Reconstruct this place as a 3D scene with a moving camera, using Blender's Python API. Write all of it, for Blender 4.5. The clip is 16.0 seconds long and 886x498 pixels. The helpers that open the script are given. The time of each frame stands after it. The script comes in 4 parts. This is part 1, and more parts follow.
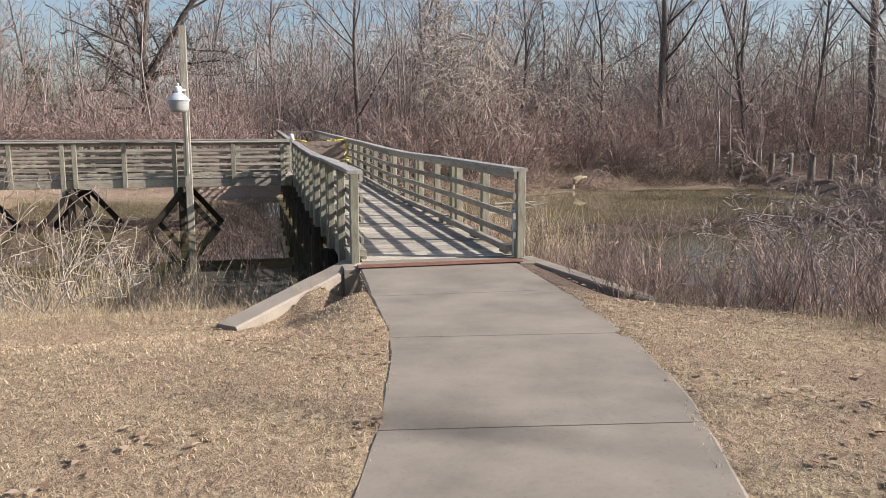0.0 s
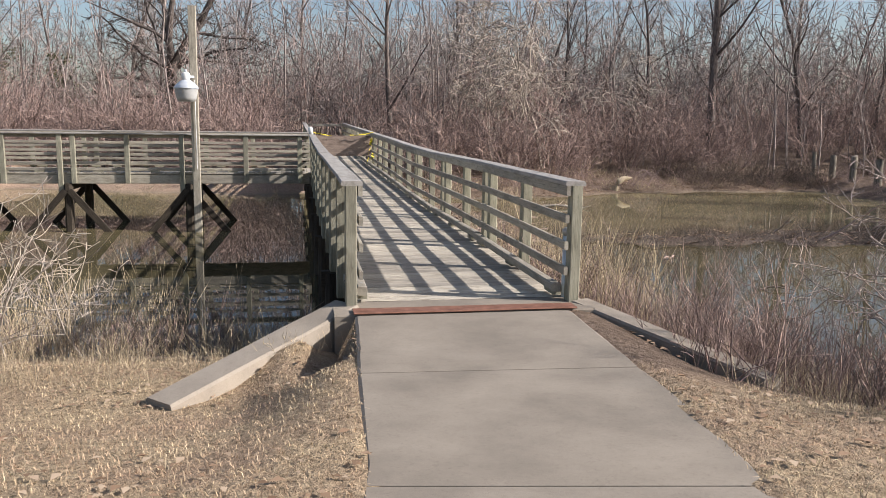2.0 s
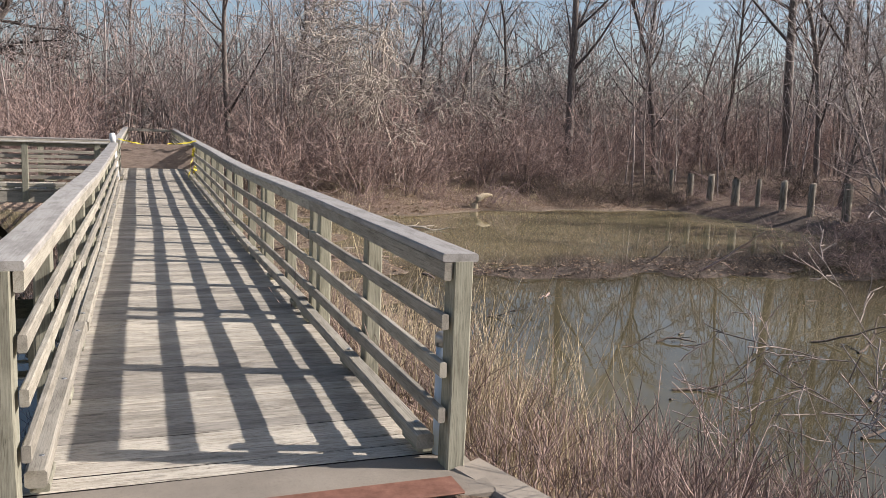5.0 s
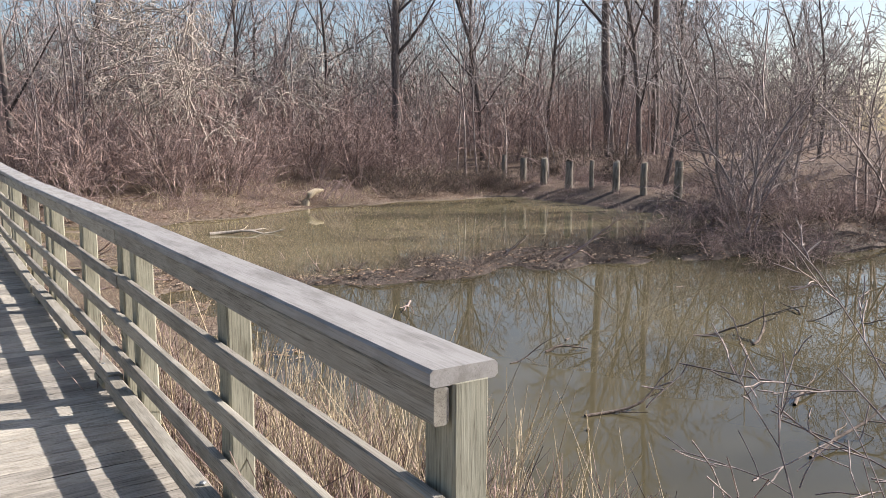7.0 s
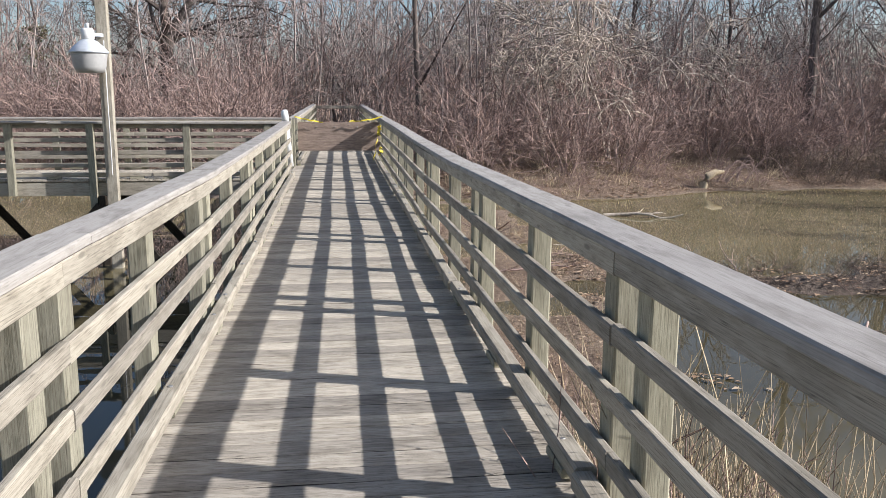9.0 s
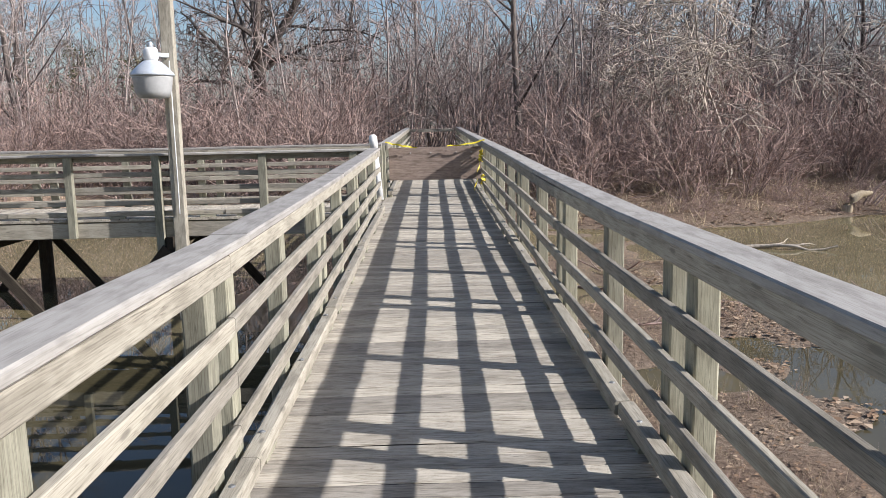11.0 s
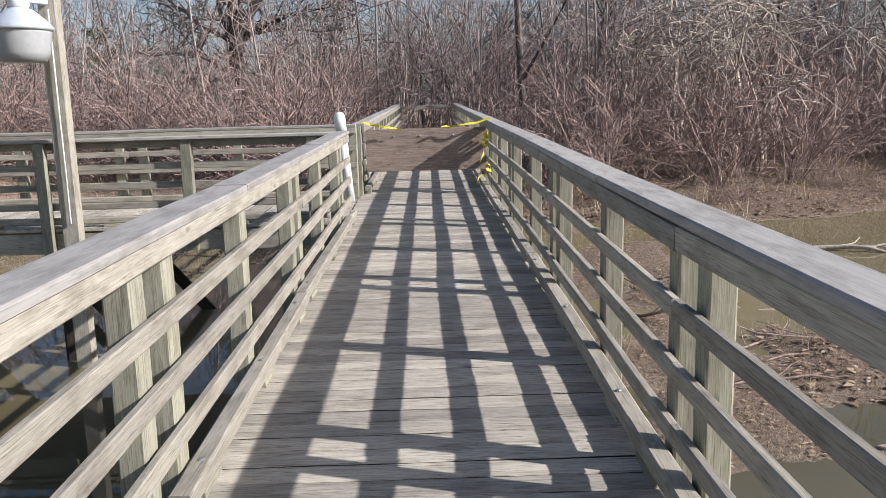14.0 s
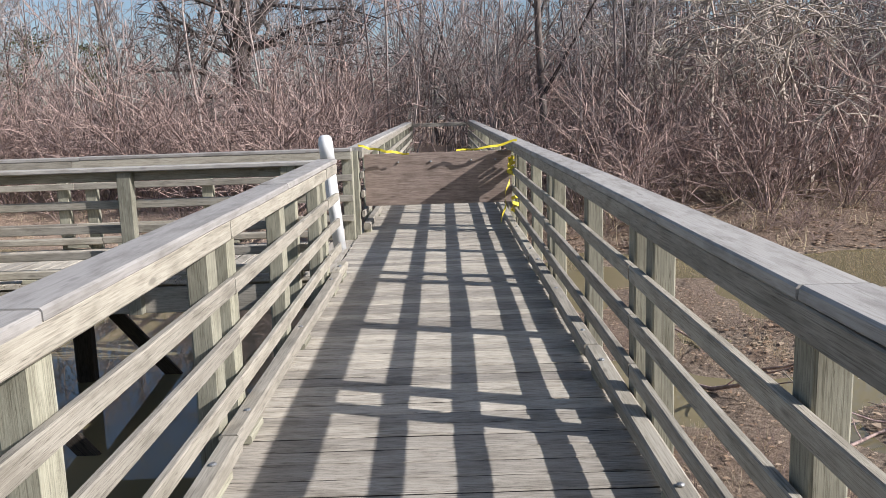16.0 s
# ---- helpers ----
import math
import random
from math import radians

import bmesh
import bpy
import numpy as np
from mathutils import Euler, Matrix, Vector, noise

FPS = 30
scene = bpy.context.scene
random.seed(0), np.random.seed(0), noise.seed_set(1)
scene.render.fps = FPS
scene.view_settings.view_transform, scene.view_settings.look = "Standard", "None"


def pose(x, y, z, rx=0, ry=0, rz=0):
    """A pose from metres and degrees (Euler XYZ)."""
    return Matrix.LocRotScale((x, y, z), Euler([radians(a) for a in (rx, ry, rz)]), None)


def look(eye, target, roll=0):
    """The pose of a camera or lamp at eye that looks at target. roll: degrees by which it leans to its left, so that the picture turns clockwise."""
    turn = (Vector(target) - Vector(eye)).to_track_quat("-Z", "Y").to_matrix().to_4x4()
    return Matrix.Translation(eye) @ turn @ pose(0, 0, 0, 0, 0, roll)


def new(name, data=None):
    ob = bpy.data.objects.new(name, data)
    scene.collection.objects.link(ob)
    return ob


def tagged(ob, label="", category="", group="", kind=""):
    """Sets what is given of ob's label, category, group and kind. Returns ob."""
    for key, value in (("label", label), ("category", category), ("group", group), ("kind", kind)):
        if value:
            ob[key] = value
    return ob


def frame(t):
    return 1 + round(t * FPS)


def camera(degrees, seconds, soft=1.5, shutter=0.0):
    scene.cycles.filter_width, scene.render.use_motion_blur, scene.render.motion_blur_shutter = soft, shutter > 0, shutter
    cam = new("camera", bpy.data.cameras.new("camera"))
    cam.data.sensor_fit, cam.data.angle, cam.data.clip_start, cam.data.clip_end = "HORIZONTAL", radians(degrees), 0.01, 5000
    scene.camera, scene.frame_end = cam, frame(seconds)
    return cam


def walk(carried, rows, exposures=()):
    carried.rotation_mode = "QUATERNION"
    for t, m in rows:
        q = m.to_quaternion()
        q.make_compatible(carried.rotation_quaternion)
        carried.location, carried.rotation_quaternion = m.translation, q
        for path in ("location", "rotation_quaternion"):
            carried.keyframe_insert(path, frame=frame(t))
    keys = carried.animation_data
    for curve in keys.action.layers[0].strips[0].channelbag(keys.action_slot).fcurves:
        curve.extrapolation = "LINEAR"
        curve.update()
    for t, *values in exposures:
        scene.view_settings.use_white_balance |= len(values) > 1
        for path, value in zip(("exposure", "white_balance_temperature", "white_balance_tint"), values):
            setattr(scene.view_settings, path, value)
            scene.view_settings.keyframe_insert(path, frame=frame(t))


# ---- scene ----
cam = camera(57.0, 16.0, soft=0.7)
PATH = [
    (0, (0.098, 0.859, 1.597), (0.532, 2.789, 1.3), -0.1),
    (0.5, (0.246, 1.454, 1.597), (0.697, 3.372, 1.259), 0.5),
    (1, (0.454, 2.081, 1.598), (0.898, 3.996, 1.232), 1.0),
    (1.5, (0.577, 2.722, 1.608), (1.04, 4.635, 1.253), 1.4),
    (2, (0.705, 3.303, 1.625), (1.058, 5.246, 1.313), 0.8),
    (2.5, (0.872, 3.824, 1.657), (1.199, 5.775, 1.36), 1.3),
    (3, (1.089, 4.374, 1.666), (1.432, 6.322, 1.37), 1.4),
    (3.5, (1.301, 4.924, 1.687), (1.63, 6.875, 1.396), 2.5),
    (4, (1.445, 5.489, 1.7), (1.803, 7.435, 1.411), 2.1),
    (4.5, (1.595, 6.038, 1.715), (2.041, 7.97, 1.45), 2.3),
    (5, (1.715, 6.644, 1.679), (2.411, 8.498, 1.397), 2.2),
    (5.2, (1.787, 6.879, 1.671), (2.554, 8.705, 1.391), 2.0),
    (7.3, (2.169, 9.129, 1.619), (3.253, 10.783, 1.321), 0.1),
    (7.5, (2.157, 9.336, 1.607), (3.16, 11.04, 1.306), 0.1),
    (8, (2.153, 9.882, 1.593), (2.855, 11.727, 1.272), -0.1),
    (8.5, (2.126, 10.447, 1.57), (2.613, 12.357, 1.236), 0.0),
    (9, (2.15, 10.989, 1.566), (2.402, 12.94, 1.209), 0.3),
    (9.5, (2.1, 11.592, 1.539), (2.243, 13.554, 1.178), 0.4),
    (10, (2.112, 12.158, 1.537), (2.157, 14.131, 1.208), -0.7),
    (10.2, (2.114, 12.41, 1.579), (2.142, 14.385, 1.269), -0.8),
    (12.3, (2.184, 15.151, 1.463), (2.208, 17.128, 1.161), -1.7),
    (12.5, (2.198, 15.388, 1.475), (2.216, 17.364, 1.166), -1.7),
    (13, (2.198, 16.012, 1.473), (2.219, 17.981, 1.126), -1.8),
    (13.5, (2.24, 16.575, 1.49), (2.233, 18.55, 1.171), -1.5),
    (14, (2.22, 17.134, 1.49), (2.249, 19.101, 1.133), -1.5),
    (14.5, (2.236, 17.717, 1.5), (2.191, 19.692, 1.189), -1.3),
    (15, (2.217, 18.283, 1.5), (2.152, 20.259, 1.2), -1.2),
    (15.5, (2.207, 18.847, 1.501), (2.145, 20.821, 1.181), -1.8),
    (16, (2.253, 19.476, 1.511), (2.246, 21.45, 1.193), -1.9),
]
walk(cam, [(t, look(eye, target, roll)) for t, eye, target, roll in PATH],
     exposures=[(0, 0.54, 6350, 13), (4.5, 0.48, 6350, 13.5), (7.0, 0.8, 6200, 13.5), (7.6, 0.8, 6200, 13.5), (8.6, 0.52, 6050, 12), (16, 0.42, 5950, 12)])

# ---- light ----
world = bpy.data.worlds.new("sky")
scene.world = world
world.use_nodes = True
wn = world.node_tree
wn.nodes.clear()
sky = wn.nodes.new("ShaderNodeTexSky")
sky.sky_type = 'NISHITA'
sky.sun_disc = False
SUN = Vector((1.0, -0.33, 0.63)).normalized()
sky.sun_elevation = math.asin(SUN.z)
sky.sun_rotation = math.atan2(SUN.x, SUN.y)
sky.air_density, sky.dust_density, sky.ozone_density = 1.0, 1.8, 1.2
bgn = wn.nodes.new("ShaderNodeBackground")
bgn.inputs[1].default_value = 0.092
won = wn.nodes.new("ShaderNodeOutputWorld")
wn.links.new(sky.outputs[0], bgn.inputs[0])
wn.links.new(bgn.outputs[0], won.inputs[0])
sun_data = bpy.data.lights.new("sun", 'SUN')
sun_data.energy, sun_data.angle, sun_data.color = 5.3, radians(0.53), (1.0, 0.935, 0.86)
sun = new("sun", sun_data)
sun.matrix_world = look(SUN * 60, (0, 0, 0))

# ---- materials ----


def material(name, build, rough=0.8):
    m = bpy.data.materials.new(name)
    m.use_nodes = True
    nt = m.node_tree
    b = nt.nodes["Principled BSDF"]
    b.inputs["Roughness"].default_value = rough
    b.inputs["Specular IOR Level"].default_value = 0.3
    build(nt, b)
    return m


def node(nt, kind, **props):
    n = nt.nodes.new(kind)
    for k, v in props.items():
        n.inputs[k].default_value = v
    return n


def coords(nt, scale=(1, 1, 1), which="Object", jitter=False):
    tc = nt.nodes.new("ShaderNodeTexCoord")
    mp = nt.nodes.new("ShaderNodeMapping")
    mp.inputs["Scale"].default_value = scale
    nt.links.new(tc.outputs[which], mp.inputs[0])
    if jitter:
        oi = nt.nodes.new("ShaderNodeObjectInfo")
        mul = nt.nodes.new("ShaderNodeMath")
        mul.operation = 'MULTIPLY'
        mul.inputs[1].default_value = 37.0
        nt.links.new(oi.outputs["Random"], mul.inputs[0])
        nt.links.new(mul.outputs[0], mp.inputs["Location"])
    return mp.outputs[0]


def noise_tex(nt, vec, scale, detail=4, rough=0.6):
    n = node(nt, "ShaderNodeTexNoise", Scale=scale, Detail=detail, Roughness=rough)
    nt.links.new(vec, n.inputs["Vector"])
    return n.outputs["Fac"]


def ramp(nt, fac, *stops):
    r = nt.nodes.new("ShaderNodeValToRGB")
    el = r.color_ramp.elements
    while len(el) < len(stops):
        el.new(0.5)
    for e, (p, c) in zip(el, stops):
        e.position, e.color = p, (*c, 1)
    nt.links.new(fac, r.inputs[0])
    return r.outputs[0]


def mix(nt, fac, a, b, how='MIX'):
    m = nt.nodes.new("ShaderNodeMix")
    m.data_type, m.blend_type = 'RGBA', how
    for sock, v in ((m.inputs[0], fac), (m.inputs[6], a), (m.inputs[7], b)):
        if isinstance(v, (int, float)):
            sock.default_value = v
        elif isinstance(v, tuple):
            sock.default_value = (*v, 1)
        else:
            nt.links.new(v, sock)
    return m.outputs[2]


def bump(nt, b, height, strength, dist=0.01):
    n = node(nt, "ShaderNodeBump", Strength=strength, Distance=dist)
    nt.links.new(height, n.inputs["Height"])
    nt.links.new(n.outputs[0], b.inputs["Normal"])


def tint(nt, col, lo, hi):
    """Lightens or darkens a colour from piece to piece."""
    oi = nt.nodes.new("ShaderNodeObjectInfo")
    r = ramp(nt, oi.outputs["Random"], (0.0, (lo, lo, lo)), (1.0, (hi, hi, hi * 0.97)))
    return mix(nt, 1.0, col, r, 'MULTIPLY')


def wood(name, dark, mid, light, knots=True, lo=0.78, hi=1.12, grain=0.8):
    def build(nt, b):
        g = noise_tex(nt, coords(nt, (1.6, 60, 60), jitter=True), 2.5, 5, 0.65)
        col = ramp(nt, g, (0.2, dark), (0.45, mid), (0.8, light))
        st = noise_tex(nt, coords(nt, (2.0, 7, 7), jitter=True), 1.7, 5, 0.65)
        stain = ramp(nt, st, (0.36, (0.58, 0.57, 0.55)), (0.55, (1.0, 1.0, 1.0)))
        col = mix(nt, 0.7, col, stain, 'MULTIPLY')
        fine = noise_tex(nt, coords(nt, (4, 190, 190), jitter=True), 2.0, 3)
        col = mix(nt, grain, col, ramp(nt, fine, (0.38, (0.34, 0.31, 0.28)), (0.48, (1, 1, 1))), 'MULTIPLY')
        split = noise_tex(nt, coords(nt, (0.9, 46, 46), jitter=True), 1.3, 2)
        col = mix(nt, min(1.0, grain + 0.2), col, ramp(nt, split, (0.478, (1, 1, 1)), (0.492, (0.2, 0.18, 0.16)), (0.506, (1, 1, 1))), 'MULTIPLY')
        col = tint(nt, col, lo, hi)
        nt.links.new(col, b.inputs["Base Color"])
        if knots:
            kn = nt.nodes.new("ShaderNodeTexVoronoi")
            kn.inputs["Scale"].default_value = 1.0
            nt.links.new(coords(nt, (2.6, 9, 9), jitter=True), kn.inputs["Vector"])
            col = mix(nt, ramp(nt, kn.outputs["Distance"], (0.07, (0.75, 0.75, 0.75)), (0.13, (0, 0, 0))), col, tuple(c * 0.7 for c in dark))
            nt.links.new(col, b.inputs["Base Color"])
        bump(nt, b, mix(nt, 0.6, g, fine), 0.35, 0.003)
    return material(name, build, 0.85)


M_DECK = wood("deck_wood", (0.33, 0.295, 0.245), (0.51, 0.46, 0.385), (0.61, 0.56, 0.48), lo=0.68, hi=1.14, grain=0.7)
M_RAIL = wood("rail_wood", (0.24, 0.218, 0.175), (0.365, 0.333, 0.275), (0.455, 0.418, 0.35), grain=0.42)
M_POST = wood("post_wood", (0.17, 0.16, 0.12), (0.33, 0.315, 0.24), (0.45, 0.43, 0.34), grain=0.45)
M_CAP = wood("cap_wood", (0.29, 0.272, 0.25), (0.37, 0.348, 0.322), (0.43, 0.408, 0.38), lo=0.85, hi=1.08, grain=0.15)
M_PILE = wood("creosote_wood", (0.02, 0.016, 0.012), (0.05, 0.04, 0.03), (0.10, 0.08, 0.06))
M_BRACE = wood("brown_brace_wood", (0.06, 0.042, 0.03), (0.17, 0.12, 0.08), (0.30, 0.22, 0.15))
M_PLY = wood("plywood", (0.12, 0.085, 0.07), (0.29, 0.22, 0.18), (0.44, 0.36, 0.30), lo=1.0, hi=1.0, grain=0.4)


def bark(name, dark, light, scale=6.0, lo=0.5, hi=1.35):
    def build(nt, b):
        v = coords(nt, (3, 3, 0.6))
        n = noise_tex(nt, v, scale, 4)
        col = ramp(nt, n, (0.35, dark), (0.68, light))
        g = nt.nodes.new("ShaderNodeNewGeometry")
        isl = ramp(nt, g.outputs["Random Per Island"], (0.0, (lo, lo, lo * 1.04)), (1.0, (hi, hi * 0.97, hi * 0.93)))
        col = mix(nt, 1.0, col, isl, 'MULTIPLY')
        nt.links.new(col, b.inputs["Base Color"])
        bump(nt, b, n, 0.4, 0.02)
    return material(name, build, 0.9)


M_BARK = bark("bark", (0.085, 0.07, 0.062), (0.24, 0.205, 0.185))
M_OAK = bark("oak_bark", (0.05, 0.042, 0.037), (0.15, 0.125, 0.11))
M_TWIG = bark("twig_bark", (0.21, 0.178, 0.165), (0.46, 0.395, 0.365))
# darker copy of the twig bark; shade inside the woods put into the colour
M_FARTWIG = bark("shaded_far_twig_bark", (0.13, 0.11, 0.103), (0.35, 0.305, 0.285))
M_CROWN = bark("crown_twigs", (0.27, 0.243, 0.23), (0.57, 0.52, 0.49))
M_PALE = bark("pale_bark", (0.30, 0.26, 0.22), (0.54, 0.48, 0.41))
M_BRUSH = bark("brush_stems", (0.22, 0.157, 0.142), (0.48, 0.37, 0.325))
M_REED = bark("dry_reed", (0.36, 0.29, 0.19), (0.58, 0.49, 0.35))
M_WEED = bark("dry_weed", (0.16, 0.115, 0.10), (0.40, 0.30, 0.265), lo=0.4, hi=1.5)


def build_grass(nt, b):
    g = nt.nodes.new("ShaderNodeNewGeometry")
    col = ramp(nt, g.outputs["Random Per Island"], (0.0, (0.25, 0.175, 0.11)), (0.35, (0.56, 0.43, 0.27)),
               (0.85, (0.80, 0.65, 0.44)), (1.0, (0.46, 0.40, 0.23)))
    big = noise_tex(nt, coords(nt), 0.9, 3)
    col = mix(nt, ramp(nt, big, (0.42, (0, 0, 0)), (0.62, (0.6, 0.6, 0.6))), col, (0.42, 0.27, 0.19), 'MIX')
    tufts = noise_tex(nt, coords(nt), 6.0, 4, 0.7)
    col = mix(nt, 1.0, col, ramp(nt, tufts, (0.35, (0.62, 0.60, 0.56)), (0.58, (1.12, 1.12, 1.1))), 'MULTIPLY')
    nt.links.new(col, b.inputs["Base Color"])


M_GRASS = material("dry_grass", build_grass, 0.8)


def build_leaf(nt, b):
    g = nt.nodes.new("ShaderNodeNewGeometry")
    col = ramp(nt, g.outputs["Random Per Island"], (0.0, (0.16, 0.10, 0.06)), (0.5, (0.32, 0.21, 0.13)), (1.0, (0.48, 0.37, 0.26)))
    nt.links.new(col, b.inputs["Base Color"])


def build_green(nt, b):
    g = nt.nodes.new("ShaderNodeNewGeometry")
    col = ramp(nt, g.outputs["Random Per Island"], (0.0, (0.035, 0.045, 0.018)), (0.5, (0.085, 0.09, 0.035)), (1.0, (0.20, 0.15, 0.07)))
    nt.links.new(col, b.inputs["Base Color"])


M_GREEN = material("evergreen_leaves", build_green, 0.6)
M_LEAF = material("dead_leaves", build_leaf, 0.8)


def build_ground(nt, b):
    v = coords(nt)
    sep = nt.nodes.new("ShaderNodeSeparateXYZ")
    nt.links.new(v, sep.inputs[0])
    n1 = noise_tex(nt, v, 1.1, 5)
    n2 = noise_tex(nt, v, 14.0, 5, 0.75)
    n3 = noise_tex(nt, v, 60.0, 3, 0.8)
    lawn = ramp(nt, n2, (0.3, (0.20, 0.14, 0.085)), (0.52, (0.44, 0.335, 0.21)), (0.75, (0.62, 0.49, 0.32)))
    lawn = mix(nt, ramp(nt, n1, (0.42, (0, 0, 0)), (0.65, (0.6, 0.6, 0.6))), lawn, (0.34, 0.23, 0.16))
    litter = ramp(nt, n2, (0.3, (0.17, 0.11, 0.08)), (0.52, (0.42, 0.305, 0.22)), (0.75, (0.60, 0.475, 0.355)))
    mud = ramp(nt, n2, (0.3, (0.10, 0.075, 0.055)), (0.5, (0.26, 0.20, 0.145)), (0.75, (0.42, 0.34, 0.25)))
    far = nt.nodes.new("ShaderNodeMapRange")
    far.inputs[1].default_value, far.inputs[2].default_value = 11.0, 12.6
    nt.links.new(sep.outputs[1], far.inputs[0])
    lane = nt.nodes.new("ShaderNodeMapRange")
    lane.inputs[1].default_value, lane.inputs[2].default_value = 2.3, 2.7
    nt.links.new(sep.outputs[0], lane.inputs[0])
    near = nt.nodes.new("ShaderNodeMapRange")
    near.inputs[1].default_value, near.inputs[2].default_value = 7.4, 8.4
    nt.links.new(sep.outputs[1], near.inputs[0])
    gone = nt.nodes.new("ShaderNodeMath")
    gone.operation = 'MULTIPLY'
    nt.links.new(lane.outputs[0], gone.inputs[0])
    nt.links.new(near.outputs[0], gone.inputs[1])
    col = mix(nt, far.outputs[0], lawn, litter)
    col = mix(nt, gone.outputs[0], col, ramp(nt, n2, (0.3, (0.09, 0.06, 0.042)), (0.55, (0.24, 0.17, 0.12)), (0.8, (0.42, 0.33, 0.24))))
    dark_mud = ramp(nt, n2, (0.3, (0.06, 0.047, 0.037)), (0.55, (0.15, 0.115, 0.09)), (0.8, (0.27, 0.215, 0.165)))
    east = nt.nodes.new("ShaderNodeMapRange")
    east.inputs[1].default_value, east.inputs[2].default_value = 7.0, 9.5
    nt.links.new(sep.outputs[0], east.inputs[0])
    shore = nt.nodes.new("ShaderNodeMapRange")
    shore.inputs[1].default_value, shore.inputs[2].default_value = 36.5, 35.3
    nt.links.new(sep.outputs[1], shore.inputs[0])
    wet = nt.nodes.new("ShaderNodeMath")
    wet.operation = 'MULTIPLY'
    nt.links.new(east.outputs[0], wet.inputs[0])
    nt.links.new(shore.outputs[0], wet.inputs[1])
    mud = mix(nt, wet.outputs[0], mud, dark_mud)
    low = nt.nodes.new("ShaderNodeMapRange")
    low.inputs[1].default_value, low.inputs[2].default_value = -1.46, -1.57
    nt.links.new(sep.outputs[2], low.inputs[0])
    col = mix(nt, low.outputs[0], col, mud)
    damp = nt.nodes.new("ShaderNodeMapRange")
    damp.inputs[1].default_value, damp.inputs[2].default_value = -0.9, -1.2
    nt.links.new(sep.outputs[2], damp.inputs[0])
    bar = nt.nodes.new("ShaderNodeMath")
    bar.operation = 'MULTIPLY'
    nt.links.new(wet.outputs[0], bar.inputs[0])
    nt.links.new(damp.outputs[0], bar.inputs[1])
    col = mix(nt, bar.outputs[0], col, dark_mud)
    col = mix(nt, 0.6, col, ramp(nt, n3, (0.3, (0.55, 0.55, 0.55)), (0.6, (1.1, 1.1, 1.1))), 'MULTIPLY')
    nt.links.new(col, b.inputs["Base Color"])
    bump(nt, b, n2, 1.0, 0.08)


M_GROUND = material("ground", build_ground, 0.9)


def build_concrete(nt, b, lift=1.0):
    v = coords(nt)
    n1 = noise_tex(nt, v, 1.6, 5)
    n2 = noise_tex(nt, v, 45.0, 4, 0.8)
    col = ramp(nt, n1, (0.3, tuple(lift * c for c in (0.20, 0.172, 0.138))), (0.7, tuple(lift * c for c in (0.31, 0.268, 0.215))))
    spots = ramp(nt, n2, (0.28, (0.72, 0.70, 0.66)), (0.45, (1, 1, 1)), (0.8, (1.1, 1.1, 1.1)))
    col = mix(nt, 0.7, col, spots, 'MULTIPLY')
    sand = noise_tex(nt, v, 260.0, 2)
    col = mix(nt, 0.35, col, ramp(nt, sand, (0.3, (0.6, 0.6, 0.6)), (0.7, (1.2, 1.2, 1.2))), 'MULTIPLY')
    nt.links.new(col, b.inputs["Base Color"])
    bump(nt, b, sand, 0.25, 0.004)


M_CONC = material("concrete", build_concrete, 0.85)
# footpath concrete lightened a quarter: the wing tops' sunlight is in the colour
M_WING = material("sunlit_concrete", lambda nt, b: build_concrete(nt, b, 1.25), 0.85)


def build_rust(nt, b):
    n = noise_tex(nt, coords(nt), 9.0, 6, 0.7)
    nt.links.new(ramp(nt, n, (0.3, (0.12, 0.055, 0.035)), (0.6, (0.23, 0.11, 0.075)), (0.8, (0.30, 0.17, 0.12))), b.inputs["Base Color"])
    bump(nt, b, n, 0.3, 0.003)


M_RUST = material("rusty_steel", build_rust, 0.75)


def build_water(nt, b):
    v = coords(nt)
    n1 = noise_tex(nt, v, 0.25, 3)
    # clear and dark over the deep pool, muddy in the shallow channel past the mud bar
    sep = nt.nodes.new("ShaderNodeSeparateXYZ")
    nt.links.new(v, sep.inputs[0])
    far = nt.nodes.new("ShaderNodeMapRange")
    far.inputs[1].default_value, far.inputs[2].default_value = 24.0, 28.0
    nt.links.new(sep.outputs[1], far.inputs[0])
    pool = ramp(nt, n1, (0.35, (0.062, 0.053, 0.029)), (0.65, (0.115, 0.097, 0.054)))
    channel = ramp(nt, n1, (0.35, (0.17, 0.143, 0.078)), (0.65, (0.23, 0.195, 0.11)))
    nt.links.new(mix(nt, far.outputs[0], pool, channel), b.inputs["Base Color"])
    b.inputs["IOR"].default_value = 1.33
    b.inputs["Specular IOR Level"].default_value = 0.5
    bump(nt, b, noise_tex(nt, v, 2.2, 3), 0.03, 0.02)


M_WATER = material("murky_water", build_water, 0.012)


def plain(name, col, rough, metal=0.0, wear=0.12):
    def build(nt, b):
        n = noise_tex(nt, coords(nt), 12.0, 4)
        d = tuple(c * (1 - wear) for c in col)
        nt.links.new(ramp(nt, n, (0.35, d), (0.65, col)), b.inputs["Base Color"])
        b.inputs["Metallic"].default_value = metal
    return material(name, build, rough)


